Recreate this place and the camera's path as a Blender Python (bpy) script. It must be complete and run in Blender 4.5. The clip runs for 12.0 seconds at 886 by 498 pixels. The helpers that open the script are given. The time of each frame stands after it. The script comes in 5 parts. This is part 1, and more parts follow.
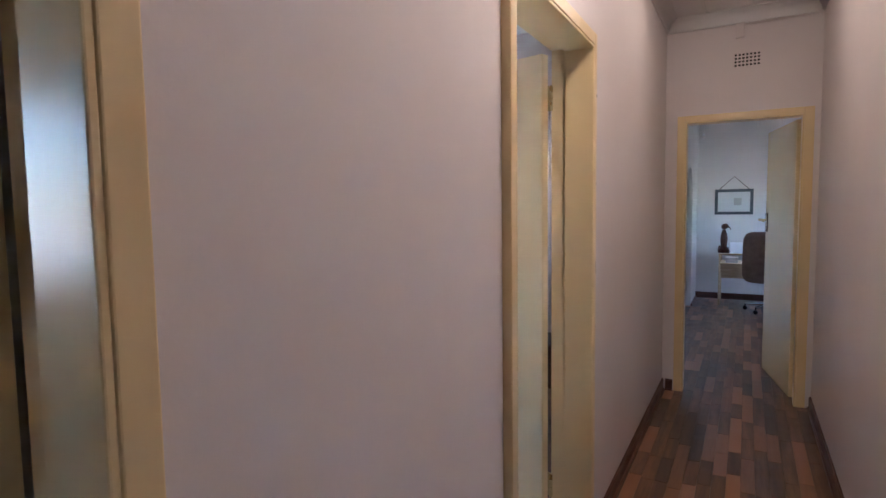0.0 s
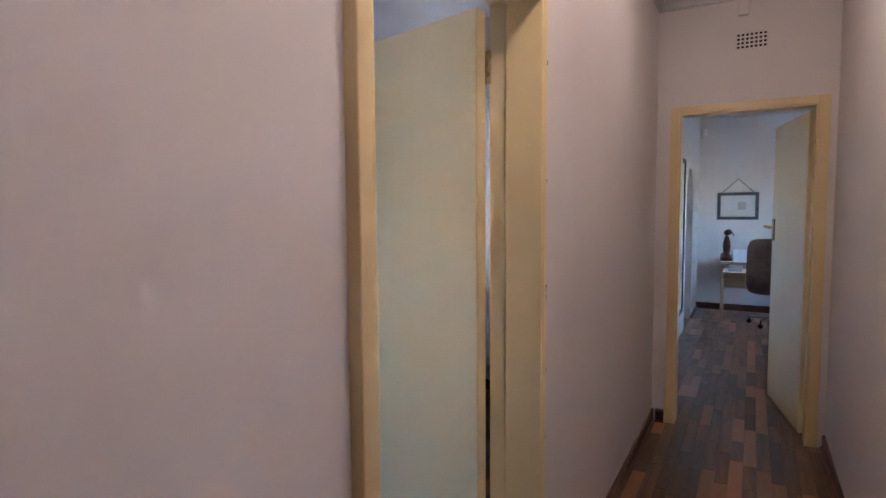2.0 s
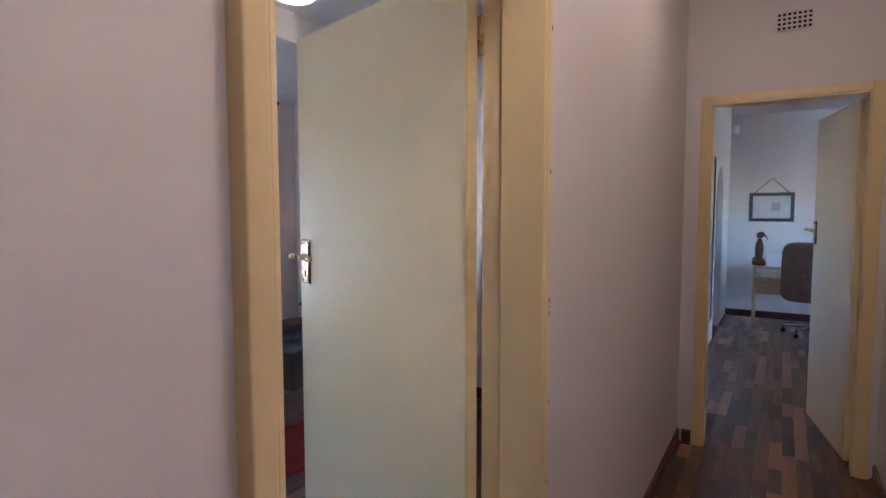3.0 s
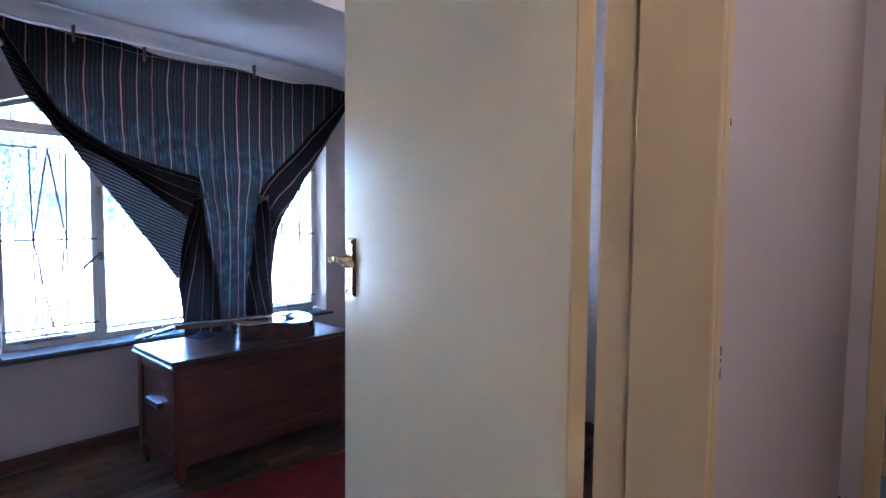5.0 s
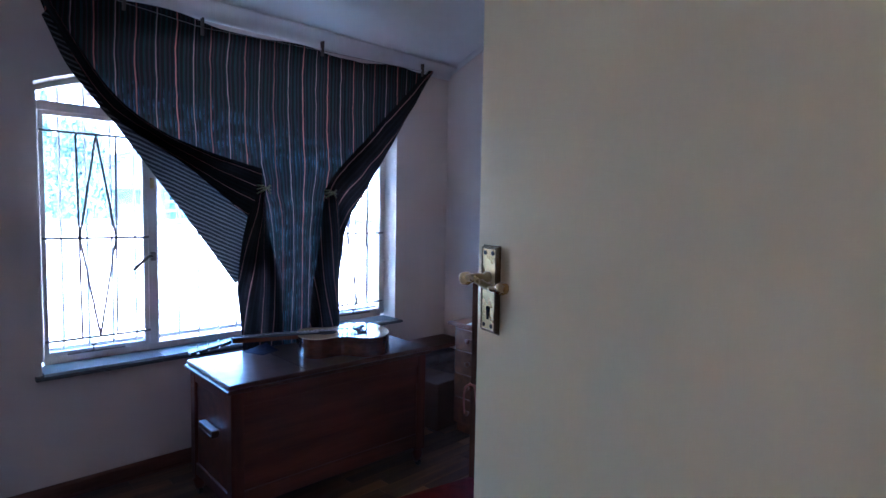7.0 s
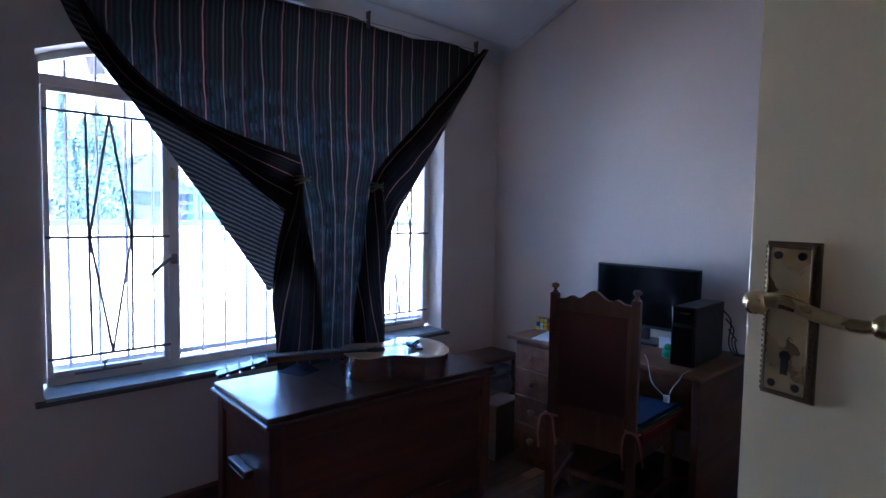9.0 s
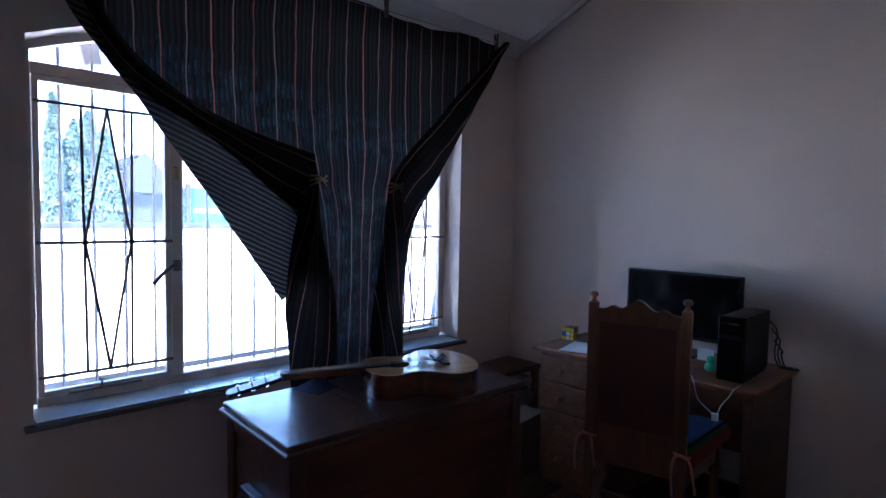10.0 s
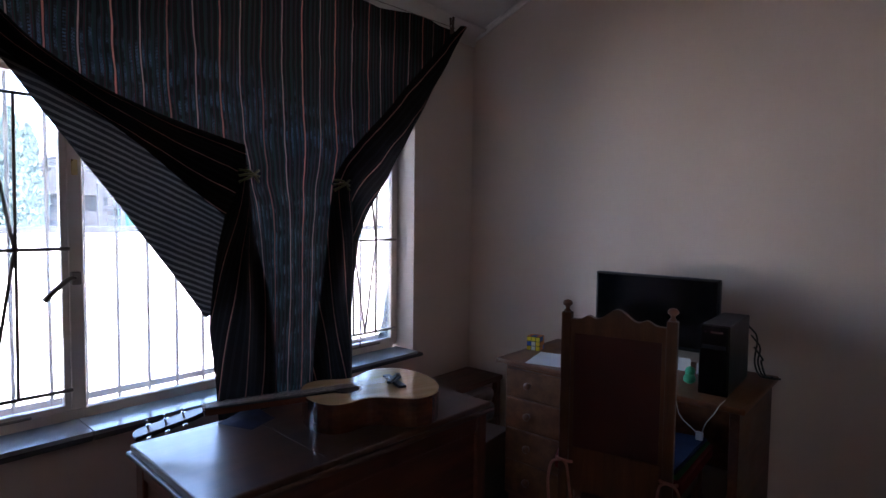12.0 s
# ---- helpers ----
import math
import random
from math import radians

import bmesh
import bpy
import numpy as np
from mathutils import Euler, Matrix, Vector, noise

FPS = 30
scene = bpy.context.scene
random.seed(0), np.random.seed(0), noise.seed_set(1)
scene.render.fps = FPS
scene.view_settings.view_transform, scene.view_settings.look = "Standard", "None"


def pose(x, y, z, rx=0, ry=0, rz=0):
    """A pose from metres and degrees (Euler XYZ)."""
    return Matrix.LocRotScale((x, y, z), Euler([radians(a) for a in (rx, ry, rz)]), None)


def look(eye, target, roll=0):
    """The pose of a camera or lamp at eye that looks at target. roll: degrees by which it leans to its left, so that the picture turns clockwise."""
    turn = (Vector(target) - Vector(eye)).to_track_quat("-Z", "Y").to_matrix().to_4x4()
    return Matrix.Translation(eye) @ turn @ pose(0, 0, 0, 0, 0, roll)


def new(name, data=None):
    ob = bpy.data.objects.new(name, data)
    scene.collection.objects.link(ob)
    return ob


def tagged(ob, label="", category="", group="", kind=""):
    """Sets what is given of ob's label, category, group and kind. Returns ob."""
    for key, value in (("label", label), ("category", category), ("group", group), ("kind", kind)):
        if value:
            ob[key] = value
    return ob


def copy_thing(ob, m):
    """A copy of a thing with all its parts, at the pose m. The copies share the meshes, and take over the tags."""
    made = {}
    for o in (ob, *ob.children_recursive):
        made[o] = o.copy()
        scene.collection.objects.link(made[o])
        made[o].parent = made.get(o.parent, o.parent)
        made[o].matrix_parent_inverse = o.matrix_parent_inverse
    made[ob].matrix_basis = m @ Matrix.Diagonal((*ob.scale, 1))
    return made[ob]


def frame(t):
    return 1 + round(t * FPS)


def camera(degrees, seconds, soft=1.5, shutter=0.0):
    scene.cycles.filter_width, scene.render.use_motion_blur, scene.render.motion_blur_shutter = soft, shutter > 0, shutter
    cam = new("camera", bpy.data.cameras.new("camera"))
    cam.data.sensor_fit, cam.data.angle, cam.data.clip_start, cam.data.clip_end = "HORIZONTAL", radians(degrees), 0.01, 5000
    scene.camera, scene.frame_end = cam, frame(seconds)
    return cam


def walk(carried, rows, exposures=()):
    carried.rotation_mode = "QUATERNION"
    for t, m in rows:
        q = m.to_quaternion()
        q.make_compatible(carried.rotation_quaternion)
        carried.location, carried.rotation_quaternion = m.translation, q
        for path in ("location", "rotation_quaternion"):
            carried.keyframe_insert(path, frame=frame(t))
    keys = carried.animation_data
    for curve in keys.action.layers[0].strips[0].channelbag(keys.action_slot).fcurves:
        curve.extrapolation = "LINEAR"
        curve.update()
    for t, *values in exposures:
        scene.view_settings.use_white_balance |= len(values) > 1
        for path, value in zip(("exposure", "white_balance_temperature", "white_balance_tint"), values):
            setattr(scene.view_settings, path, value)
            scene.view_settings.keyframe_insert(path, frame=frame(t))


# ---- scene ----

cam = camera(77.2, 12.0)
PATH = [
    (0, (0.535, -0.058, 1.435), (-0.422, 1.691, 1.285), -0.8),
    (0.5, (0.543, 0.131, 1.444), (-0.405, 1.886, 1.293), -0.9),
    (1, (0.579, 0.245, 1.433), (-0.377, 1.996, 1.29), -0.8),
    (1.5, (0.564, 0.42, 1.43), (-0.394, 2.17, 1.289), -0.6),
    (2, (0.547, 0.569, 1.436), (-0.424, 2.311, 1.294), -0.4),
    (2.5, (0.521, 0.713, 1.426), (-0.475, 2.442, 1.285), -0.3),
    (3, (0.496, 0.87, 1.428), (-0.545, 2.572, 1.287), -0.1),
    (3.5, (0.453, 0.973, 1.41), (-0.665, 2.625, 1.275), 0.1),
    (3.7, (0.419, 1.022, 1.41), (-0.73, 2.653, 1.27), 0.2),
    (5.3, (0.146, 1.375, 1.39), (-1.173, 2.872, 1.258), 0.6),
    (5.5, (0.092, 1.4, 1.398), (-1.237, 2.889, 1.26), 0.6),
    (6, (-0.025, 1.468, 1.387), (-1.393, 2.92, 1.248), 0.8),
    (6.5, (-0.166, 1.512, 1.384), (-1.569, 2.931, 1.247), 0.9),
    (7, (-0.306, 1.547, 1.383), (-1.733, 2.942, 1.247), 1.0),
    (7.2, (-0.364, 1.574, 1.377), (-1.8, 2.959, 1.238), 1.0),
    (9, (-0.795, 1.673, 1.344), (-2.254, 3.034, 1.219), 1.1),
    (9.5, (-0.922, 1.69, 1.337), (-2.376, 3.058, 1.216), 1.1),
    (10, (-1.033, 1.699, 1.344), (-2.475, 3.079, 1.227), 1.1),
    (10.5, (-1.115, 1.729, 1.343), (-2.528, 3.14, 1.229), 0.9),
    (11, (-1.164, 1.757, 1.346), (-2.538, 3.206, 1.233), 0.8),
    (11.5, (-1.196, 1.809, 1.34), (-2.539, 3.287, 1.228), 0.7),
    (12, (-1.244, 1.89, 1.342), (-2.561, 3.392, 1.231), 0.7),
]
EXPOSURES = [
    (0.0, 5.9, 5050, 13), (1.5, 5.85, 5050, 13), (3.0, 5.8, 5000, 14), (3.7, 5.7, 4950, 15), (5.3, 5.5, 4550, 18), (7.2, 4.9, 4500, 18),
    (8.8, 4.35, 4600, 19), (10.0, 3.85, 5000, 21), (11.0, 3.35, 5500, 23), (11.5, 3.5, 5750, 24), (12.0, 3.8, 6000, 25),
]
walk(cam, [(t, look(eye, target, roll)) for t, eye, target, roll in PATH], EXPOSURES)

# ---- light ----
world = bpy.data.worlds.new("sky")
scene.world = world
world.use_nodes = True
wn = world.node_tree
sky = wn.nodes.new("ShaderNodeTexSky")
sky.sky_type = "NISHITA"
sky.sun_disc = False
sky.sun_elevation = radians(56)
sky.sun_rotation = radians(120)
wn.links.new(sky.outputs[0], wn.nodes["Background"].inputs[0])
wn.nodes["Background"].inputs[1].default_value = 0.15


def sun_lamp():
    d = bpy.data.lights.new("sun", "SUN")
    d.energy, d.angle, d.color = 5.0, radians(0.5), (1.0, 0.95, 0.88)
    ob = new("sun", d)
    el, az = radians(56), radians(120)
    way = Vector((math.sin(az) * math.cos(el), math.cos(az) * math.cos(el), math.sin(el)))
    ob.matrix_world = look(way * 20, (0, 0, 0))


sun_lamp()


# ---- materials ----
def shader(name):
    m = bpy.data.materials.new(name)
    m.use_nodes = True
    return m, m.node_tree, m.node_tree.nodes["Principled BSDF"]


def put(tree, kind, **values):
    n = tree.nodes.new("ShaderNode" + kind)
    for k, v in values.items():
        n.inputs[k.replace("_", " ")].default_value = v
    return n


def calc(tree, op, a, b=None, c=None):
    n = tree.nodes.new("ShaderNodeMath")
    n.operation = op
    for i, v in enumerate((a, b, c)):
        if v is None:
            continue
        if isinstance(v, (int, float)):
            n.inputs[i].default_value = v
        else:
            tree.links.new(v, n.inputs[i])
    return n.outputs[0]


def blend(tree, fac, a, b):
    n = tree.nodes.new("ShaderNodeMix")
    n.data_type = "RGBA"
    for i, v in ((0, fac), (6, a), (7, b)):
        if isinstance(v, (int, float)):
            n.inputs[i].default_value = v
        elif isinstance(v, tuple):
            n.inputs[i].default_value = (*v, 1)
        else:
            tree.links.new(v, n.inputs[i])
    return n.outputs[2]


def coords(tree, scale=(1, 1, 1), which="Object"):
    tc = tree.nodes.new("ShaderNodeTexCoord")
    mp = tree.nodes.new("ShaderNodeMapping")
    mp.inputs["Scale"].default_value = scale
    tree.links.new(tc.outputs[which], mp.inputs[0])
    return mp.outputs[0]


def noise_fac(tree, vec, scale, detail=4.0, rough=0.55):
    n = put(tree, "TexNoise", Scale=scale, Detail=detail, Roughness=rough)
    tree.links.new(vec, n.inputs["Vector"])
    return n.outputs["Fac"]


def ramp(tree, fac, lo, hi):
    n = tree.nodes.new("ShaderNodeMapRange")
    n.inputs[1].default_value, n.inputs[2].default_value = lo, hi
    tree.links.new(fac, n.inputs[0])
    return n.outputs[0]


def bump(tree, bsdf, height, strength, distance):
    b = tree.nodes.new("ShaderNodeBump")
    b.inputs["Strength"].default_value, b.inputs["Distance"].default_value = strength, distance
    tree.links.new(height, b.inputs["Height"])
    tree.links.new(b.outputs[0], bsdf.inputs["Normal"])


def paint(name, color, rough=0.6, var=0.08, stain=(0.8, 0.75, 0.68), grain=90.0, relief=0.0012, gloss_var=0.1, metal=0.0):
    m, t, b = shader(name)
    v = coords(t)
    big = ramp(t, noise_fac(t, v, 1.7, 5), 0.35, 0.75)
    fine = noise_fac(t, v, grain, 3)
    dark = tuple(c * (1 - var) * s for c, s in zip(color, stain))
    col = blend(t, calc(t, "MULTIPLY", big, 0.45), color, dark)
    col = blend(t, calc(t, "MULTIPLY", ramp(t, fine, 0.4, 0.8), 0.25), col, tuple(c * (1 - var) for c in color))
    t.links.new(col, b.inputs["Base Color"])
    t.links.new(calc(t, "ADD", rough - gloss_var / 2, calc(t, "MULTIPLY", noise_fac(t, v, 9.0, 4), gloss_var)), b.inputs["Roughness"])
    b.inputs["Metallic"].default_value = metal
    both = calc(t, "ADD", fine, calc(t, "MULTIPLY", noise_fac(t, v, 12.0, 3), 2.0))
    bump(t, b, both, 0.5, relief)
    return m


def wood(name, light, dark, rough=0.45, axis="Y", scale=1.0, coat=0.0, wear=None, pieces="", polish=0.12, relief=0.0012):
    m, t, b = shader(name)
    stretch = {"X": (1.2, 14, 14), "Y": (14, 1.2, 14), "Z": (14, 14, 1.2)}[axis]
    v = coords(t, tuple(s * scale for s in stretch))
    if pieces:
        rnd = t.nodes.new("ShaderNodeObjectInfo").outputs["Random"] if pieces == "object" else t.nodes.new("ShaderNodeNewGeometry").outputs["Random Per Island"]
        add = t.nodes.new("ShaderNodeVectorMath")
        add.operation = "ADD"
        comb = t.nodes.new("ShaderNodeCombineXYZ")
        for i in range(3):
            t.links.new(calc(t, "MULTIPLY", rnd, 37.0 + 11 * i), comb.inputs[i])
        t.links.new(v, add.inputs[0])
        t.links.new(comb.outputs[0], add.inputs[1])
        v = add.outputs[0]
    grain = noise_fac(t, v, 1.6, 8, 0.62)
    fine = noise_fac(t, v, 7.0, 5, 0.7)
    col = blend(t, ramp(t, grain, 0.33, 0.68), dark, light)
    col = blend(t, calc(t, "MULTIPLY", ramp(t, fine, 0.5, 0.85), 0.5), col, tuple(c * 0.6 for c in dark))
    if pieces:
        hue = ramp(t, rnd, 0.0, 1.0)
        col = blend(t, calc(t, "MULTIPLY", ramp(t, hue, 0.55, 1.0), 0.75), col, tuple(c * 0.38 for c in dark))
        col = blend(t, calc(t, "MULTIPLY", ramp(t, hue, 0.33, 0.0), 0.75), col, tuple(min(1, c * 2.1) for c in light))
    if wear:
        w = ramp(t, noise_fac(t, coords(t, (1, 3, 1)), 2.5, 6), 0.5, 0.8)
        col = blend(t, calc(t, "MULTIPLY", w, 0.4), col, wear)
    t.links.new(col, b.inputs["Base Color"])
    t.links.new(calc(t, "ADD", rough - 0.08, calc(t, "MULTIPLY", noise_fac(t, coords(t), 6.0, 5), 0.22)), b.inputs["Roughness"])
    b.inputs["Coat Weight"].default_value = coat
    b.inputs["Coat Roughness"].default_value = polish
    if polish < 0.1:
        even = t.nodes.new("ShaderNodeNewGeometry")
        t.links.new(even.outputs["Normal"], b.inputs["Coat Normal"])
    bump(t, b, grain, 0.25, relief)
    return m


def metal(name, color, rough=0.25, tarnish=(0.2, 0.15, 0.08)):
    m, t, b = shader(name)
    v = coords(t)
    w = ramp(t, noise_fac(t, v, 22.0, 4), 0.45, 0.85)
    t.links.new(blend(t, calc(t, "MULTIPLY", w, 0.14), color, tarnish), b.inputs["Base Color"])
    t.links.new(calc(t, "ADD", rough, calc(t, "MULTIPLY", w, 0.12)), b.inputs["Roughness"])
    b.inputs["Metallic"].default_value = 1.0
    return m


def plastic(name, color, rough=0.4):
    m, t, b = shader(name)
    v = coords(t)
    f = noise_fac(t, v, 25.0, 4)
    t.links.new(blend(t, calc(t, "MULTIPLY", f, 0.3), color, tuple(c * 0.7 for c in color)), b.inputs["Base Color"])
    t.links.new(calc(t, "ADD", rough - 0.05, calc(t, "MULTIPLY", f, 0.12)), b.inputs["Roughness"])
    return m


def fabric(name, color, dark, weave=420.0, rough=0.95):
    m, t, b = shader(name)
    v = coords(t)
    f = noise_fac(t, v, 14.0, 5)
    g = noise_fac(t, v, weave, 2)
    t.links.new(blend(t, ramp(t, calc(t, "ADD", calc(t, "MULTIPLY", f, 0.6), calc(t, "MULTIPLY", g, 0.4)), 0.35, 0.65), dark, color), b.inputs["Base Color"])
    b.inputs["Roughness"].default_value = rough
    bump(t, b, g, 0.6, 0.002)
    return m


def band(tree, u, period, phase, width):
    """1 inside a stripe of the given width in each period of u."""
    f = calc(tree, "FRACT", calc(tree, "ADD", calc(tree, "DIVIDE", u, period), phase))
    return calc(tree, "LESS_THAN", f, width / period)


def cloth_shader(name, kind):
    """Striped woven cloth; the UV map holds metres across and along the weave."""
    m, t, b = shader(name)
    uv = t.nodes.new("ShaderNodeUVMap")
    sep = t.nodes.new("ShaderNodeSeparateXYZ")
    t.links.new(uv.outputs[0], sep.inputs[0])
    u, v = sep.outputs[0], sep.outputs[1]
    wob = calc(t, "MULTIPLY", calc(t, "SUBTRACT", noise_fac(t, uv.outputs[0], 5.0, 2), 0.5), 0.022)
    u = calc(t, "ADD", u, wob)
    if kind == "front":
        col = blend(t, band(t, u, 0.0211, 0.1, 0.0080), (0.0125, 0.0115, 0.0120), (0.012, 0.032, 0.029))
        col = blend(t, band(t, u, 0.0422, 0.45, 0.0065), col, (0.019, 0.025, 0.030))
        col = blend(t, band(t, u, 0.0422, 0.02, 0.0040), col, (0.040, 0.016, 0.024))
        # dashed ikat patches in a ragged slanting belt above the knots and down the gathered part
        across = t.nodes.new("ShaderNodeCombineXYZ")
        t.links.new(u, across.inputs[0])
        ragged = calc(t, "MULTIPLY", calc(t, "SUBTRACT", noise_fac(t, across.outputs[0], 34.0, 2), 0.5), 0.42)
        ik = calc(t, "MULTIPLY", band(t, u, 0.0211, 0.45, 0.0085), band(t, calc(t, "ADD", v, ragged), 0.010, 0.2, 0.0052))
        n2 = ramp(t, noise_fac(t, uv.outputs[0], 16.0, 3), 0.42, 0.60)
        slant = calc(t, "ADD", calc(t, "ADD", v, ragged), calc(t, "MULTIPLY", u, 0.16))
        fade = ramp(t, calc(t, "ABSOLUTE", calc(t, "SUBTRACT", slant, 2.20)), 0.15, 0.05)
        col = blend(t, calc(t, "MULTIPLY", calc(t, "MULTIPLY", ik, fade), n2), col, (0.055, 0.100, 0.155))
        low = ramp(t, v, 1.50, 1.38)
        spots = calc(t, "MULTIPLY", calc(t, "MULTIPLY", low, ik), ramp(t, noise_fac(t, uv.outputs[0], 13.0, 3), 0.46, 0.62))
        col = blend(t, spots, col, (0.070, 0.115, 0.145))
        faint = ramp(t, noise_fac(t, across.outputs[0], 9.0, 2), 0.25, 0.62)
        col = blend(t, calc(t, "MULTIPLY", band(t, u, 0.169, 0.118, 0.0050), faint), col, (0.50, 0.17, 0.13))
        col = blend(t, calc(t, "MULTIPLY", band(t, u, 0.169, 0.618, 0.0042), 0.85), col, (0.36, 0.22, 0.20))
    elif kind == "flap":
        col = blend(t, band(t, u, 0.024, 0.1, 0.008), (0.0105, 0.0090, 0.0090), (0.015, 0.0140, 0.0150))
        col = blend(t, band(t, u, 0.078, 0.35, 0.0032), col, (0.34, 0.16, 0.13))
    else:
        col = blend(t, band(t, u, 0.0195, 0.1, 0.0078), (0.014, 0.013, 0.014), (0.078, 0.073, 0.070))
    col = blend(t, calc(t, "MULTIPLY", ramp(t, noise_fac(t, uv.outputs[0], 9.0, 5), 0.4, 0.8), 0.35), col, (0.01, 0.01, 0.014))
    t.links.new(col, b.inputs["Base Color"])
    b.inputs["Roughness"].default_value = 0.95
    b.inputs["Specular IOR Level"].default_value = 0.15
    bump(t, b, noise_fac(t, uv.outputs[0], 500.0, 2), 0.4, 0.001)
    tr = t.nodes.new("ShaderNodeBsdfTranslucent")
    t.links.new(col, tr.inputs[0])
    mix = t.nodes.new("ShaderNodeMixShader")
    mix.inputs[0].default_value = 0.14
    t.links.new(b.outputs[0], mix.inputs[1])
    t.links.new(tr.outputs[0], mix.inputs[2])
    t.links.new(mix.outputs[0], t.nodes["Material Output"].inputs[0])
    return m


def glass_shader(name):
    """Clear thin pane with a film of dust and painted glare haze; Fresnel sets its gloss."""
    m, t, b = shader(name)
    clear = t.nodes.new("ShaderNodeBsdfTransparent")
    clear.inputs[0].default_value = (0.95, 0.98, 0.98, 1)
    gloss = t.nodes.new("ShaderNodeBsdfGlossy")
    gloss.inputs["Roughness"].default_value = 0.02
    fres = t.nodes.new("ShaderNodeFresnel")
    fres.inputs[0].default_value = 1.45
    pane = t.nodes.new("ShaderNodeMixShader")
    t.links.new(fres.outputs[0], pane.inputs[0])
    t.links.new(clear.outputs[0], pane.inputs[1])
    t.links.new(gloss.outputs[0], pane.inputs[2])
    # Bluish veil: dust smudges plus the haze of window glare, put into the glass.
    dust_haze = t.nodes.new("ShaderNodeBsdfTranslucent")
    dust_haze.inputs[0].default_value = (0.62, 0.78, 0.88, 1)
    fac = calc(t, "MULTIPLY", ramp(t, noise_fac(t, coords(t, (1, 3, 1)), 2.2, 6), 0.2, 0.9), 0.10)
    mix = t.nodes.new("ShaderNodeMixShader")
    t.links.new(fac, mix.inputs[0])
    t.links.new(pane.outputs[0], mix.inputs[1])
    t.links.new(dust_haze.outputs[0], mix.inputs[2])
    t.links.new(mix.outputs[0], t.nodes["Material Output"].inputs[0])
    return m


def leaf_shader(name, a, c):
    m, t, b = shader(name)
    geo = t.nodes.new("ShaderNodeNewGeometry").outputs["Random Per Island"]
    t.links.new(blend(t, geo, a, c), b.inputs["Base Color"])
    b.inputs["Roughness"].default_value = 0.7
    return m


M_WALL = paint("wall_plaster", (0.72, 0.65, 0.62), 0.55, 0.06, (0.97, 0.93, 0.90), 120, 0.00035)
M_ROOM = paint("room_plaster", (0.66, 0.56, 0.495), 0.6, 0.06, (0.96, 0.94, 0.92), 120, 0.00035)
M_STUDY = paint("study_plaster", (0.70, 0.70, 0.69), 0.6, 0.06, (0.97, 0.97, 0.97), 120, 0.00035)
M_CEIL = paint("ceiling_paint", (0.78, 0.76, 0.74), 0.7, 0.05)
M_FRAME = paint("frame_enamel", (0.74, 0.56, 0.285), 0.30, 0.03, (1.0, 0.99, 0.97), 60, 0.00006, 0.02)
M_LEAF = paint("door_enamel", (0.89, 0.72, 0.43), 0.22, 0.06, (0.99, 0.98, 0.96), 70, 0.0002, 0.05)
M_SKIRT = wood("skirting_wood", (0.16, 0.06, 0.035), (0.07, 0.026, 0.016), 0.4, "Y")
M_SKIRT_X = wood("skirting_wood_across", (0.10, 0.04, 0.025), (0.05, 0.02, 0.013), 0.4, "X")
M_STAVE = wood("floor_stave", (0.20, 0.092, 0.043), (0.068, 0.029, 0.015), 0.33, "Y", 1.0, 0.04, None, "object", relief=0.00025)
M_STAVES = wood("floor_staves", (0.20, 0.092, 0.043), (0.068, 0.029, 0.015), 0.33, "Y", 1.0, 0.04, None, "island", relief=0.00025)
M_SUB = paint("floor_joint", (0.03, 0.016, 0.010), 0.7)
M_MAHOG = wood("chest_wood", (0.172, 0.046, 0.022), (0.074, 0.019, 0.010), 0.35, "Y", 1.0, 0.25)
M_MAHOG_Z = wood("chest_wood_upright", (0.172, 0.046, 0.022), (0.074, 0.019, 0.010), 0.35, "Z", 1.0, 0.25)
M_LID = wood("chest_lid_wood", (0.105, 0.038, 0.020), (0.050, 0.019, 0.011), 0.34, "Y", 1.0, 0.6, (0.15, 0.080, 0.048), polish=0.22)
M_PINE = wood("desk_pine", (0.25, 0.095, 0.036), (0.13, 0.045, 0.018), 0.4, "Y", 0.8, 0.15)
M_PINE_Z = wood("desk_pine_upright", (0.25, 0.095, 0.036), (0.13, 0.045, 0.018), 0.4, "X", 0.8, 0.15)
M_OAK = wood("chair_oak", (0.22, 0.085, 0.036), (0.11, 0.038, 0.018), 0.42, "Z", 1.0, 0.1)
M_LEATHER = paint("chair_leather", (0.10, 0.022, 0.016), 0.42, 0.2, (0.8, 0.8, 0.8), 160, 0.0015)
M_SPRUCE = wood("guitar_top", (0.78, 0.56, 0.32), (0.64, 0.42, 0.22), 0.12, "Y", 1.4, 1.0, polish=0.03)
M_ROSE = wood("guitar_side", (0.16, 0.050, 0.022), (0.065, 0.020, 0.010), 0.15, "Y", 1.0, 0.8)
M_EBONY = plastic("ebony", (0.018, 0.014, 0.012), 0.35)
M_BLACK = plastic("black_plastic", (0.010, 0.010, 0.011), 0.38)
M_SCREEN = plastic("screen_glass", (0.004, 0.004, 0.005), 0.12)
M_BRASS = metal("antique_brass", (0.58, 0.44, 0.21), 0.27)
M_BRONZE = metal("dark_bronze", (0.17, 0.115, 0.06), 0.35, (0.06, 0.04, 0.02))
M_CHROME = metal("chrome", (0.75, 0.75, 0.76), 0.15, (0.4, 0.4, 0.4))
M_STEEL = paint("window_steel", (0.70, 0.62, 0.56), 0.4, 0.15, (0.8, 0.7, 0.6), 70, 0.0008)
M_BAR = paint("burglar_bar", (0.20, 0.16, 0.135), 0.45, 0.15, (0.8, 0.7, 0.6), 70, 0.0005)
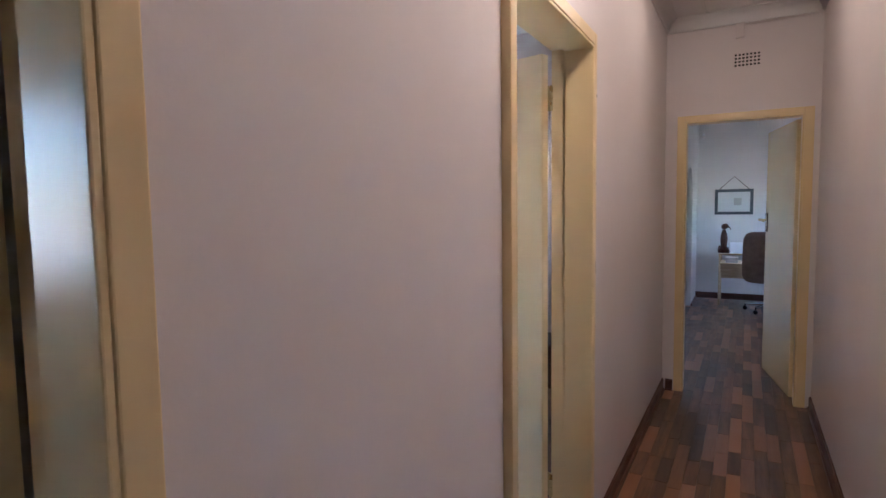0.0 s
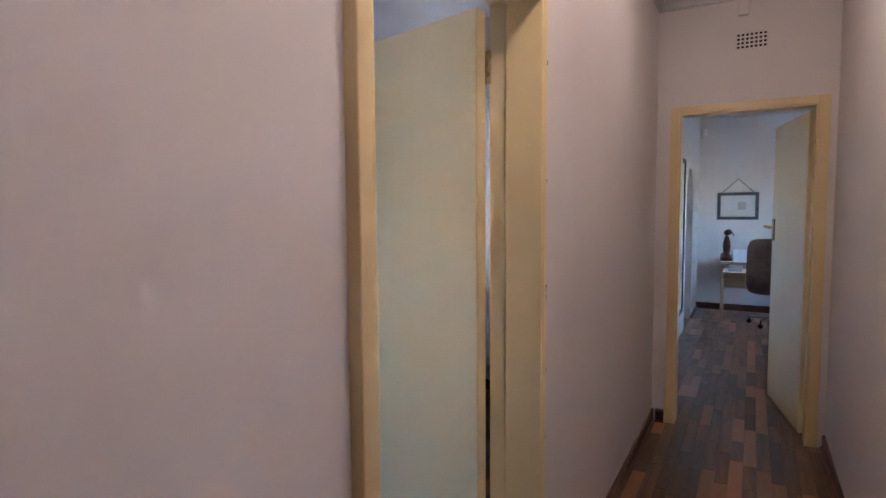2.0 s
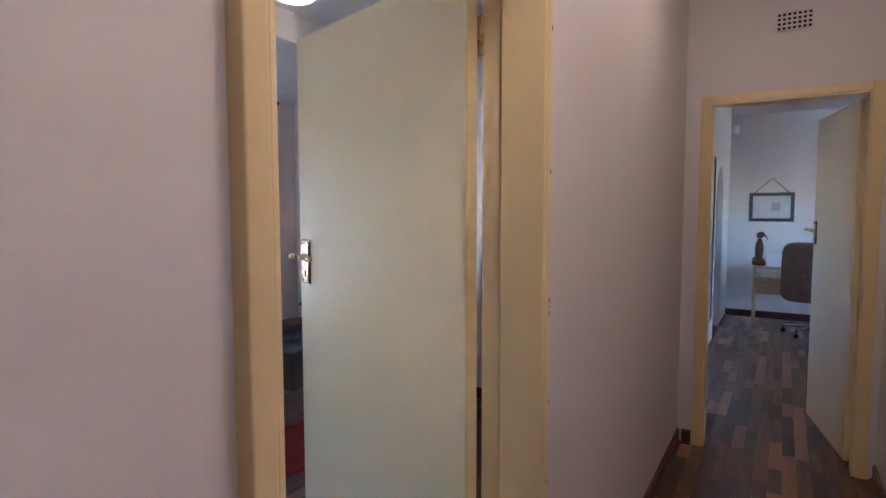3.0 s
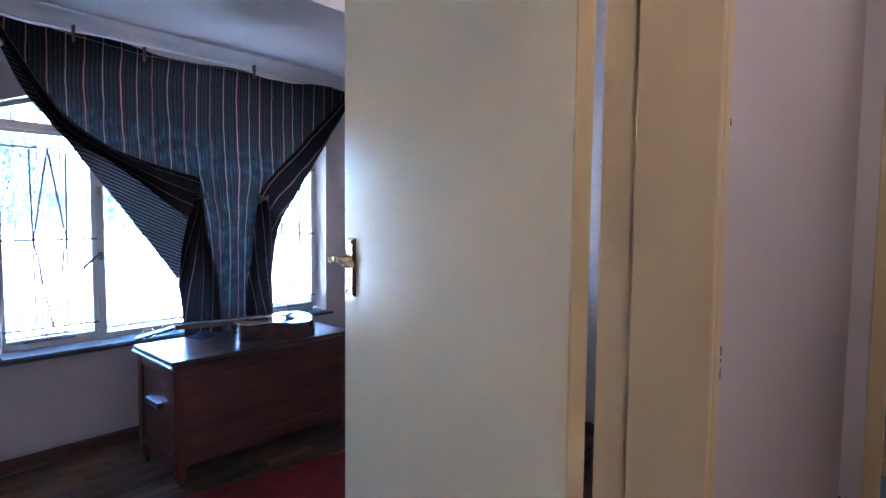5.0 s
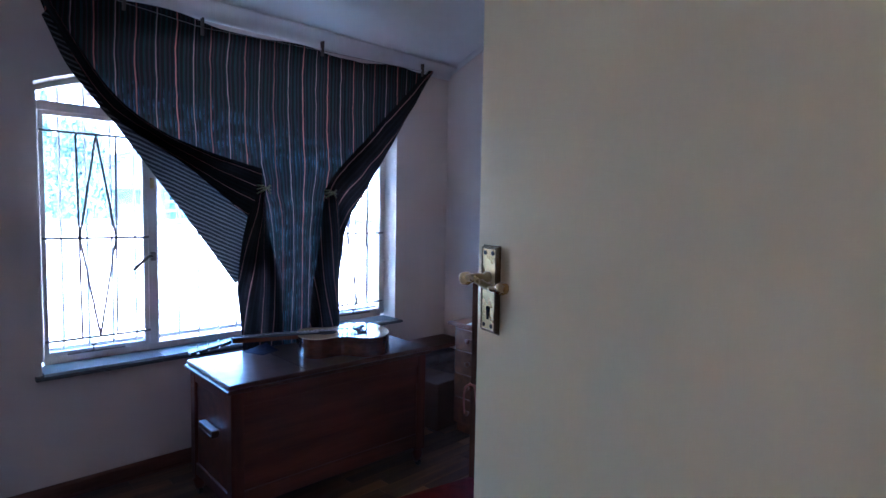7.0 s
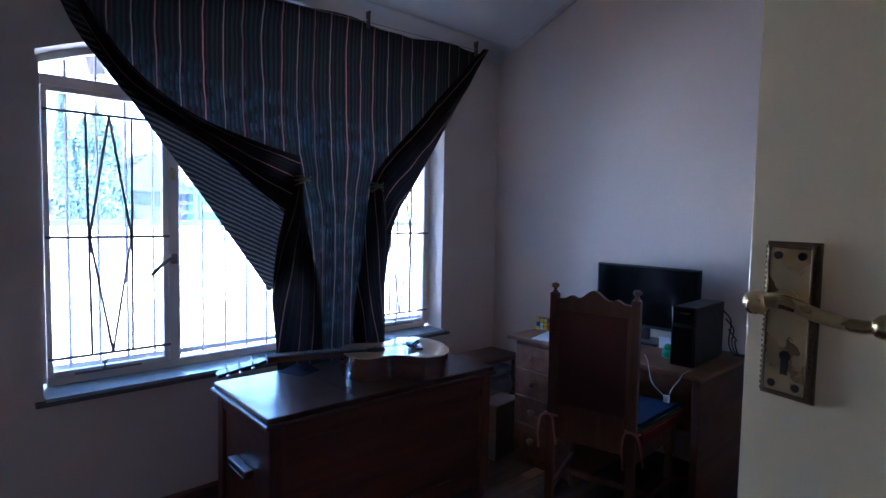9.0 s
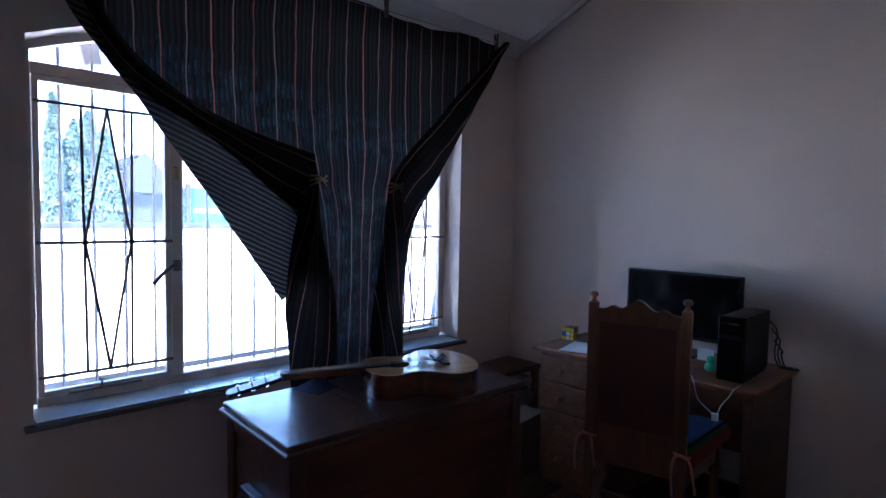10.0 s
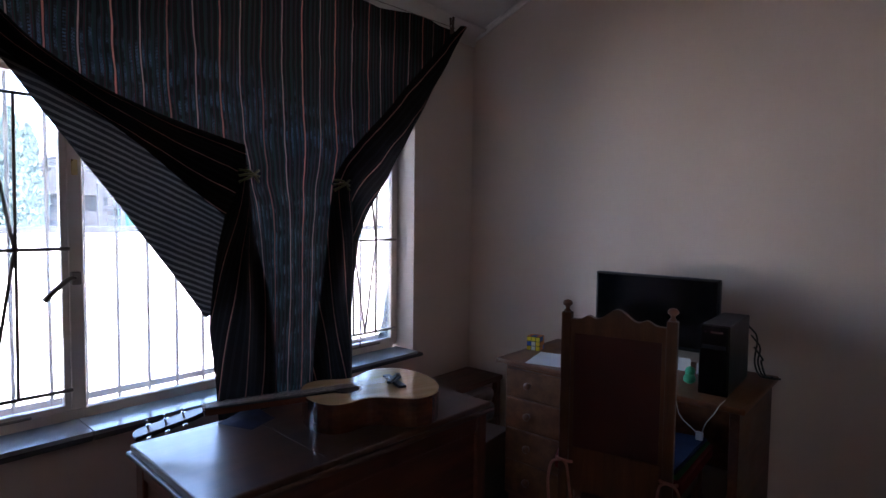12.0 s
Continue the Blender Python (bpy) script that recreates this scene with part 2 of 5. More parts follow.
M_SILL_EDGE = paint("sill_edge", (0.10, 0.11, 0.12), 0.15, 0.15, (1, 1, 1), 50, 0.0008)
M_SILL = paint("sill_tile", (0.36, 0.42, 0.47), 0.09, 0.15, (1, 1, 1), 50, 0.0008)
M_RUG = fabric("rug_wool", (0.26, 0.020, 0.018), (0.12, 0.010, 0.010), 300)
M_GLASS = glass_shader("window_glass")
M_PAPER = plastic("paper", (0.80, 0.82, 0.86), 0.7)
M_WHITE = plastic("white_plastic", (0.75, 0.74, 0.72), 0.45)
M_CURTAIN = cloth_shader("striped_cloth", "front")
M_FLAP = cloth_shader("striped_cloth_fold", "flap")
M_LINING = cloth_shader("striped_cloth_reverse", "reverse")
M_NAVY = fabric("navy_cloth", (0.02, 0.03, 0.08), (0.01, 0.012, 0.03))
M_RIBBON = fabric("ribbon", (0.62, 0.24, 0.16), (0.42, 0.13, 0.10))
M_CUSH = {c: fabric("cushion_" + c, k, tuple(x * 0.6 for x in k)) for c, k in
          dict(blue=(0.012, 0.032, 0.10), green=(0.05, 0.20, 0.06), red=(0.26, 0.026, 0.022)).items()}
M_PEG = wood("peg_wood", (0.10, 0.07, 0.05), (0.05, 0.035, 0.03), 0.6, "Z")
M_TIE = plastic("olive_plastic", (0.085, 0.090, 0.022), 0.5)
M_GREY = fabric("grey_blanket", (0.20, 0.19, 0.21), (0.12, 0.115, 0.13))
M_CARD = paint("cardboard", (0.11, 0.072, 0.050), 0.8, 0.1)
M_UPHOL = fabric("taupe_upholstery", (0.27, 0.18, 0.13), (0.19, 0.125, 0.09))
M_BIRCH = wood("study_desk_wood", (0.62, 0.50, 0.32), (0.50, 0.38, 0.22), 0.4, "X")
M_CARVED = wood("carved_wood", (0.16, 0.06, 0.030), (0.035, 0.016, 0.010), 0.4, "Z", 2.0)
M_GREYWOOD = wood("picture_frame_wood", (0.12, 0.15, 0.18), (0.05, 0.065, 0.085), 0.6, "X")
M_STRING = fabric("string", (0.25, 0.22, 0.20), (0.15, 0.13, 0.12))
M_SKETCH = paint("sketch_paper", (0.62, 0.66, 0.68), 0.6, 0.10, (0.75, 0.78, 0.8), 20, 0.0002)
# near-black that paints the shade inside openings and gaps
M_DARK = plastic("gap_shade", (0.012, 0.010, 0.009), 0.9)
M_YARDWALL = paint("yard_wall_paint", (0.82, 0.80, 0.76), 0.8, 0.06)
M_PAVE = paint("yard_paving", (0.62, 0.58, 0.52), 0.85, 0.15)
M_EARTH = paint("dry_ground", (0.42, 0.37, 0.29), 0.95, 0.2)
M_ROOFTILE = paint("roof_tile", (0.28, 0.15, 0.115), 0.8, 0.25, (0.7, 0.7, 0.7), 8)
M_SLATE = paint("grey_roof", (0.016, 0.017, 0.022), 0.8, 0.2)
M_GREENWALL = paint("green_sheet", (0.012, 0.075, 0.060), 0.6, 0.15)
M_HOUSE = paint("far_plaster", (0.40, 0.34, 0.30), 0.85, 0.12)
M_EAVE = paint("eave_timber", (0.20, 0.17, 0.17), 0.8, 0.2, (0.8, 0.8, 0.8), 40, 0.002)
M_BARK = paint("bark", (0.10, 0.07, 0.05), 0.9, 0.3, (0.7, 0.7, 0.7), 30, 0.01)
M_LEAVES = leaf_shader("foliage", (0.032, 0.062, 0.055), (0.085, 0.13, 0.11))
M_CAP = paint("wall_cap", (0.014, 0.015, 0.020), 0.7, 0.2)


# ---- mesh helpers ----
def mesh_of(name, bm, material, smooth=False):
    me = bpy.data.meshes.new(name)
    bmesh.ops.recalc_face_normals(bm, faces=bm.faces[:])
    if smooth:
        for f in bm.faces:
            f.smooth = True
    bm.to_mesh(me)
    bm.free()
    for mt in material if isinstance(material, (list, tuple)) else [material]:
        me.materials.append(mt)
    return me


def part(name, bm, material, parent=None, label="", smooth=False):
    ob = new(name, mesh_of(name, bm, material, smooth))
    if parent:
        ob.parent = parent
    return tagged(ob, label)


def thing(name, label, category, at=(0, 0, 0), rz=0.0, group=""):
    ob = new(name)
    ob.empty_display_size = 0.05
    ob.matrix_basis = pose(*at, 0, 0, rz)
    return tagged(ob, label, category, group)


def structure(name, bm, material, label, category, smooth=False, parent=None):
    ob = part(name, bm, material, parent, label, smooth)
    return tagged(ob, label, category, "", "structure")


def add_box(bm, lo, hi, bevel=0.0, turn=None, segs=2):
    mid = [(a + b) / 2 for a, b in zip(lo, hi)]
    size = [abs(b - a) for a, b in zip(lo, hi)]
    m = Matrix.Translation(mid) @ (turn or Matrix()) @ Matrix.Diagonal((*size, 1))
    r = bmesh.ops.create_cube(bm, size=1.0, matrix=m)
    if bevel:
        edges = list({e for v in r["verts"] for e in v.link_edges})
        bmesh.ops.bevel(bm, geom=edges, offset=bevel, segments=segs, affect="EDGES", profile=0.5)
    return bm


def box(lo, hi, bevel=0.0, turn=None):
    return add_box(bmesh.new(), lo, hi, bevel, turn)


def boxes(*pairs, bevel=0.0):
    bm = bmesh.new()
    for lo, hi in pairs:
        add_box(bm, lo, hi, bevel)
    return bm


def add_lathe(bm, profile, at=(0, 0, 0), n=16, turn=None):
    """Rings of (radius, height) about z."""
    m = Matrix.Translation(at) @ (turn or Matrix())
    rings = []
    for r, h in profile:
        rings.append([bm.verts.new(m @ Vector((r * math.cos(2 * math.pi * i / n), r * math.sin(2 * math.pi * i / n), h))) for i in range(n)])
    for a, b in zip(rings, rings[1:]):
        for i in range(n):
            bm.faces.new((a[i], a[(i + 1) % n], b[(i + 1) % n], b[i]))
    bm.faces.new(rings[0][::-1])
    bm.faces.new(rings[-1])
    return bm


def lathe(profile, at=(0, 0, 0), n=16, turn=None):
    return add_lathe(bmesh.new(), profile, at, n, turn)


def add_tube(bm, pts, r, n=8, taper=None):
    pts = [Vector(p) for p in pts]
    rings = []
    side = None
    for i, p in enumerate(pts):
        d = (pts[min(i + 1, len(pts) - 1)] - pts[max(i - 1, 0)]).normalized()
        if side is None:
            side = d.orthogonal().normalized()
        side = (side - d * side.dot(d)).normalized()
        up = d.cross(side)
        rr = r if taper is None else r + (taper - r) * i / (len(pts) - 1)
        rings.append([bm.verts.new(p + rr * (math.cos(2 * math.pi * k / n) * side + math.sin(2 * math.pi * k / n) * up)) for k in range(n)])
    for a, b in zip(rings, rings[1:]):
        for i in range(n):
            bm.faces.new((a[i], a[(i + 1) % n], b[(i + 1) % n], b[i]))
    bm.faces.new(rings[0][::-1])
    bm.faces.new(rings[-1])
    return bm


def tube(pts, r, n=8, taper=None):
    return add_tube(bmesh.new(), pts, r, n, taper)


def curve_pts(ctrl, n=24):
    """A smooth line through a few control points (Catmull-Rom)."""
    c = [Vector(p) for p in ctrl]
    c = [c[0] * 2 - c[1]] + c + [c[-1] * 2 - c[-2]]
    out = []
    segs = len(c) - 3
    for k in range(n + 1):
        s = min(k / n * segs, segs - 1e-6)
        i, f = int(s), s - int(s)
        p0, p1, p2, p3 = c[i : i + 4]
        out.append(0.5 * (2 * p1 + (p2 - p0) * f + (2 * p0 - 5 * p1 + 4 * p2 - p3) * f * f + (3 * p1 - p0 - 3 * p2 + p3) * f**3))
    return out


def prism(outline, z0, z1, bm=None, bevel=0.0):
    """A plate with a given outline in x, y."""
    bm = bm or bmesh.new()
    lo = [bm.verts.new((x, y, z0)) for x, y in outline]
    hi = [bm.verts.new((x, y, z1)) for x, y in outline]
    fs = [bm.faces.new(lo[::-1]), bm.faces.new(hi)]
    n = len(outline)
    for i in range(n):
        fs.append(bm.faces.new((lo[i], lo[(i + 1) % n], hi[(i + 1) % n], hi[i])))
    if bevel:
        edges = [e for e in fs[1].edges] + [e for e in fs[0].edges]
        bmesh.ops.bevel(bm, geom=edges, offset=bevel, segments=2, affect="EDGES")
    return bm


def turned(bm, m):
    bmesh.ops.transform(bm, matrix=m, verts=bm.verts[:])
    return bm


# ---- the house: walls, ceilings, openings ----
HALL_L, HALL_R, HALL_END, HALL_BACK, HALL_H = -0.015, 0.958, 4.47, -3.0, 2.78
ROOM_X, ROOM_Y0, ROOM_Y1 = -3.36, 0.56, 4.56
WIN_Y0, WIN_Y1, WIN_Z0, WIN_Z1 = 1.985, 4.06, 0.60, 1.925
D1_Y0, D1_Y1, D1_H = 1.285, 2.152, 2.075
D0_Y0, D0_Y1 = -0.575, 0.292
D2_X0, D2_X1, D2_H = 0.090, 0.900, 2.060
STUDY_L, STUDY_R, STUDY_END, STUDY_H = -0.13, 3.30, 9.25, 2.78


RAKE_X, ROOM_H = -2.70, 2.905


def rake(x):
    """Height of the sloping bedroom ceiling."""
    return 2.42 + 0.40 * (x - ROOM_X)


def hall_walls():
    top, w = 3.78, HALL_L
    bm = boxes(
        ((-0.15, HALL_BACK, 0), (w, D0_Y0, top)), ((-0.15, D0_Y1, 0), (w, D1_Y0, top)), ((-0.15, D1_Y1, 0), (w, HALL_END, top)),
        ((-0.15, D0_Y0, D1_H), (w, D0_Y1, top)), ((-0.15, D1_Y0, D1_H), (w, D1_Y1, top)))
    structure("wall_hall_west", bm, M_WALL, "smooth pinkish cream plaster wall with two door openings", "wall")
    structure("wall_hall_east", box((HALL_R, HALL_BACK, 0), (HALL_R + 0.15, HALL_END, 2.9)), M_WALL, "smooth pinkish cream plaster corridor wall", "wall")
    e0, e1 = HALL_END, HALL_END + 0.15
    bm = boxes(((-0.15, e0, 0), (D2_X0, e1, 2.9)), ((D2_X1, e0, 0), (STUDY_R, e1, 2.9)), ((D2_X0, e0, D2_H), (D2_X1, e1, 2.9)))
    structure("wall_hall_end", bm, M_WALL, "cream plaster wall above and beside the study door", "wall")
    b0, b1 = HALL_BACK - 0.15, HALL_BACK
    structure("wall_hall_back", box((-0.15, b0, 0), (1.1, b1, 2.9)), M_WALL, "cream plaster wall closing the corridor", "wall")
    structure("ceiling_hall", box((HALL_L, HALL_BACK, HALL_H), (HALL_R, HALL_END, HALL_H + 0.1)), M_CEIL, "flat white painted corridor ceiling", "ceiling")


def room_walls():
    x0, x1 = ROOM_X - 0.24, ROOM_X
    bm = bmesh.new()
    add_box(bm, (x0, ROOM_Y0 - 0.12, 0), (x1, WIN_Y0, 2.55))
    add_box(bm, (x0, WIN_Y1, 0), (x1, ROOM_Y1 + 0.15, 2.55))
    add_box(bm, (x0, WIN_Y0, 0), (x1, WIN_Y1, WIN_Z0))
    # segmental arch over the window
    half, mid = (WIN_Y1 - WIN_Y0) / 2, (WIN_Y0 + WIN_Y1) / 2
    rise = 0.21
    rad = (half * half + rise * rise) / (2 * rise)
    n = 24
    for i in range(n):
        ya, yb = WIN_Y0 + 2 * half * i / n, WIN_Y0 + 2 * half * (i + 1) / n
        za, zb = (WIN_Z1 + rise - rad + math.sqrt(rad * rad - (y - mid) ** 2) for y in (ya, yb))
        vs = [bm.verts.new((x, y, z)) for x in (x0, x1) for y, z in ((ya, za), (yb, zb), (yb, 2.55), (ya, 2.55))]
        for q in ((0, 1, 2, 3), (7, 6, 5, 4), (0, 4, 5, 1), (3, 2, 6, 7)):
            bm.faces.new([vs[k] for k in q])
    structure("wall_room_window", bm, M_ROOM, "pale plaster wall with an arched window opening", "wall")
    structure("wall_room_north", box((x0, ROOM_Y1, 0), (-0.15, ROOM_Y1 + 0.15, 3.9)), M_ROOM, "pale plaster wall behind the desk", "wall")
    structure("wall_room_south", box((x1, ROOM_Y0 - 0.12, 0), (-0.15, ROOM_Y0, 3.9)), M_ROOM, "pale plaster partition wall", "wall")
    bm = bmesh.new()
    a, b = ROOM_X - 0.55, RAKE_X
    vs = [bm.verts.new((x, y, rake(x) + dz)) for dz in (0, 0.12) for x, y in ((a, ROOM_Y0 - 0.2), (b, ROOM_Y0 - 0.2), (b, ROOM_Y1 + 0.16), (a, ROOM_Y1 + 0.16))]
    for q in ((0, 1, 2, 3), (7, 6, 5, 4), (0, 4, 5, 1), (1, 5, 6, 2), (2, 6, 7, 3), (3, 7, 4, 0)):
        bm.faces.new([vs[k] for k in q])
    structure("ceiling_room", bm, M_CEIL, "sloping white painted bedroom ceiling", "ceiling")
    # upright step from the slope up to the flat part
    structure("ceiling_step", box((RAKE_X, ROOM_Y0, rake(RAKE_X)), (RAKE_X + 0.012, ROOM_Y1, ROOM_H)), M_CEIL, "white upright step in the bedroom ceiling", "ceiling")
    structure("ceiling_room_flat", box((RAKE_X - 0.1, ROOM_Y0 - 0.12, ROOM_H), (-0.15, ROOM_Y1 + 0.15, ROOM_H + 0.1)), M_CEIL, "flat white painted bedroom ceiling", "ceiling")


def cornice(name, pts, inward, parent_label, drop=0.085, out=0.075):
    """A coved strip along a line of ceiling points."""
    bm = bmesh.new()
    inward = Vector(inward)
    prof = [(0, -drop), (0.012, -drop)] + [(out - (out - 0.016) * math.cos(a), -0.012 - (drop - 0.02) * (1 - math.sin(a))) for a in [radians(k) for k in (5, 25, 45, 65, 85)]] + [(out, -0.004), (out, 0.0), (0, 0.0)]
    rows = [[bm.verts.new(Vector(p) + inward * o + Vector((0, 0, d))) for o, d in prof] for p in pts]
    k = len(prof)
    for ra, rb in zip(rows, rows[1:]):
        for i in range(k):
            bm.faces.new((ra[i], ra[(i + 1) % k], rb[(i + 1) % k], rb[i]))
    bm.faces.new(rows[0])
    bm.faces.new(rows[-1][::-1])
    structure(name, bm, M_CEIL, parent_label, "cornice", True)


def skirting(name, a, b, inward, height=0.085, thick=0.013):
    """A brown board with a quarter-round bead, from a to b."""
    a, b, w = Vector((*a, 0)), Vector((*b, 0)), Vector((*inward, 0))
    bm = bmesh.new()
    prof = [(0, 0), (thick + 0.010, 0), (thick + 0.008, 0.009), (thick, 0.014), (thick, height - 0.012), (thick * 0.5, height), (0, height)]
    rows = [[bm.verts.new(p + w * o + Vector((0, 0, z))) for o, z in prof] for p in (a, b)]
    k = len(prof)
    for i in range(k):
        bm.faces.new((rows[0][i], rows[0][(i + 1) % k], rows[1][(i + 1) % k], rows[1][i]))
    bm.faces.new(rows[0])
    bm.faces.new(rows[1][::-1])
    along_y = abs(b.y - a.y) > abs(b.x - a.x)
    structure(name, bm, M_SKIRT if along_y else M_SKIRT_X, "dark reddish-brown wooden skirting board", "skirting")


hall_walls()
room_walls()
cornice("cornice_hall_west", [(HALL_L, HALL_BACK, HALL_H), (HALL_L, HALL_END - 0.002, HALL_H)], (1, 0, 0), "white coved corridor cornice")
cornice("cornice_hall_east", [(HALL_R, HALL_BACK, HALL_H), (HALL_R, HALL_END - 0.002, HALL_H)], (-1, 0, 0), "white coved corridor cornice")
cornice("cornice_hall_end", [(HALL_L, HALL_END, HALL_H), (HALL_R, HALL_END, HALL_H)], (0, -1, 0), "white coved cornice above the study door", 0.09, 0.085)
cornice("cornice_room_window", [(ROOM_X, ROOM_Y0, rake(ROOM_X) + 0.03), (ROOM_X, ROOM_Y1, rake(ROOM_X) + 0.03)], (1, 0, 0), "white coved cornice above the window", 0.08, 0.11)
cornice("cornice_room_north", [(ROOM_X, ROOM_Y1, rake(ROOM_X)), (RAKE_X, ROOM_Y1, rake(RAKE_X))], (0, -1, 0), "white coved cornice on the sloping wall top", 0.03, 0.025)
skirting("baseboard_hall_west_1", (HALL_L, D0_Y1 + 0.022), (HALL_L, D1_Y0 - 0.027), (1, 0))
skirting("baseboard_hall_west_2", (HALL_L, D1_Y1 + 0.02), (HALL_L, HALL_END), (1, 0))
skirting("baseboard_hall_east", (HALL_R, HALL_BACK), (HALL_R, HALL_END), (-1, 0))
skirting("baseboard_hall_end", (0.01, HALL_END), (D2_X0 - 0.028, HALL_END), (0, -1))
skirting("baseboard_room_window", (ROOM_X, ROOM_Y0), (ROOM_X, ROOM_Y1), (1, 0), 0.075)
skirting("baseboard_room_north", (ROOM_X + 0.03, ROOM_Y1), (-0.15, ROOM_Y1), (0, -1), 0.075)
skirting("baseboard_room_east", (-0.15, ROOM_Y0), (-0.15, D1_Y0 - 0.05), (-1, 0), 0.075)


def subfloor():
    structure("floor", box((-3.51, -3.15, -0.12), (3.45, 9.40, -0.014)), M_SUB, "dark brown wooden stave floor through hall and rooms", "floor")


subfloor()


def hall_fittings():
    vent = thing("air_vent", "cream wall vent with rows of small square holes", "vent", (0.513, HALL_END, 2.44))
    # Flat dark plate paints the shade seen through the grille holes.
    part("backing", box((-0.078, -0.003, -0.044), (0.078, -0.0005, 0.044)), M_DARK, vent, "dark plate for the shade behind the grille")
    bm = bmesh.new()
    nx, nz, w, h = 7, 4, 0.166, 0.096
    cw, ch = w / nx, h / nz
    for i in range(nx + 1):
        x = -w / 2 + i * cw
        add_box(bm, (x - cw * 0.20, -0.010, -h / 2), (x + cw * 0.20, -0.003, h / 2), 0.0008)
    for k in range(nz + 1):
        z = -h / 2 + k * ch
        for i in range(nx):
            x = -w / 2 + i * cw
            add_box(bm, (x + cw * 0.20, -0.0095, z - ch * 0.20), (x + cw * 0.80, -0.003, z + ch * 0.20))
    part("grille", bm, M_WALL, vent)
    box_ob = thing("junction_box", "small painted cable box under the corridor cornice", "junction box", (0.465, HALL_END, 2.64))
    part("body", box((-0.028, -0.03, -0.05), (0.028, -0.001, 0.052), 0.004), M_WALL, box_ob)
    part("cable", tube([(0.028, -0.012, 0.04), (0.15, -0.012, 0.044), (0.40, -0.012, 0.046)], 0.006), M_WALL, box_ob, "painted surface cable")
    hatch = thing("ceiling_hatch", "white painted ceiling trapdoor with a thin dark joint", "hatch", (0.56, 3.95, HALL_H))
    part("panel", box((-0.30, -0.40, -0.008), (0.30, 0.40, -0.001), 0.002), M_CEIL, hatch)
    bm = boxes(((-0.325, -0.425, -0.014), (-0.305, 0.425, -0.001)), ((0.305, -0.425, -0.014), (0.325, 0.425, -0.001)),
               ((-0.305, -0.425, -0.014), (0.305, -0.405, -0.001)), ((-0.305, 0.405, -0.014), (0.305, 0.425, -0.001)))
    part("trim", bm, M_CEIL, hatch)


hall_fittings()


def ceiling_lamp(x, y, z, grow, glow, label):
    """Opal bowl on a ceiling, switched on."""
    l = thing("ceiling_lamp", label, "ceiling lamp", (x, y, z))
    def ring(*pts):
        return lathe([(r * grow, h * grow) for r, h in pts], (0, 0, 0), 28)
    part("base", ring((0.07, -0.03), (0.075, -0.015), (0.075, -0.0005)), M_WHITE, l)
    m, t, b = shader("opal_glass")
    b.inputs["Base Color"].default_value = (0.9, 0.86, 0.78, 1)
    b.inputs["Emission Color"].default_value = (1.0, 0.74, 0.48, 1)
    b.inputs["Emission Strength"].default_value = glow
    part("bowl", ring((0.012, -0.088), (0.06, -0.082), (0.10, -0.068), (0.118, -0.048), (0.105, -0.035), (0.072, -0.0305)), m, l, "glowing opal bowl", True)


def hall_lamp(y, power):
    x = 0.47
    ceiling_lamp(x, y, HALL_H, 1.0, 0.3, "round white glass ceiling lamp in the corridor, switched on")
    d = bpy.data.lights.new("hall_bulb", "POINT")
    d.energy, d.color, d.shadow_soft_size = power, (1.0, 0.77, 0.57), 0.09
    new("hall_bulb", d).matrix_world = pose(x, y, HALL_H - 0.235)


ceiling_lamp(-2.31, 3.58, ROOM_H, 1.2, 0.15, "round white glass bedroom ceiling lamp, switched on")
hall_lamp(1.55, 0.21)
hall_lamp(3.10, 0.035)


def door_frame(name, label, lo, hi, top, face_lo, face_hi, to_world):
    """A pressed steel frame. lo, hi: the clear opening along the wall; depth 0 is the hall face of the wall, 0.15 the far one."""
    lip, stop = 0.012, 0.012
    bm = bmesh.new()

    def add(a0, a1, d0, d1, z0, z1):
        p, q = to_world(a0, d0), to_world(a1, d1)
        add_box(bm, (min(p[0], q[0]), min(p[1], q[1]), z0), (max(p[0], q[0]), max(p[1], q[1]), z1), 0.003)

    add(lo - face_lo, lo, -lip, 0.15 + lip, 0, top + 0.045)
    add(hi, hi + face_hi, -lip, 0.15 + lip, 0, top + 0.045)
    add(lo, hi, -lip, 0.15 + lip, top, top + 0.045)
    add(lo, lo + stop, -lip + 0.002, 0.105, 0, top)
    add(hi - stop, hi, -lip + 0.002, 0.105, 0, top)
    add(lo + stop, hi - stop, -lip + 0.002, 0.105, top - stop, top)
    return structure(name, bm, M_FRAME, label, "door frame")


frame_1 = door_frame("door_frame_bedroom", "cream enamelled steel door frame, chipped at the edges", 1.300, 2.137, 2.047, 0.036, 0.030, lambda a, d: (-d, a))
door_frame("door_frame_near", "cream enamelled steel door frame of the first room", -0.548, 0.247, 2.047, 0.050, 0.045, lambda a, d: (-d, a))
door_frame("door_frame_study", "cream enamelled steel frame of the study door", 0.122, 0.866, 2.035, 0.054, 0.056, lambda a, d: (a, HALL_END + d))


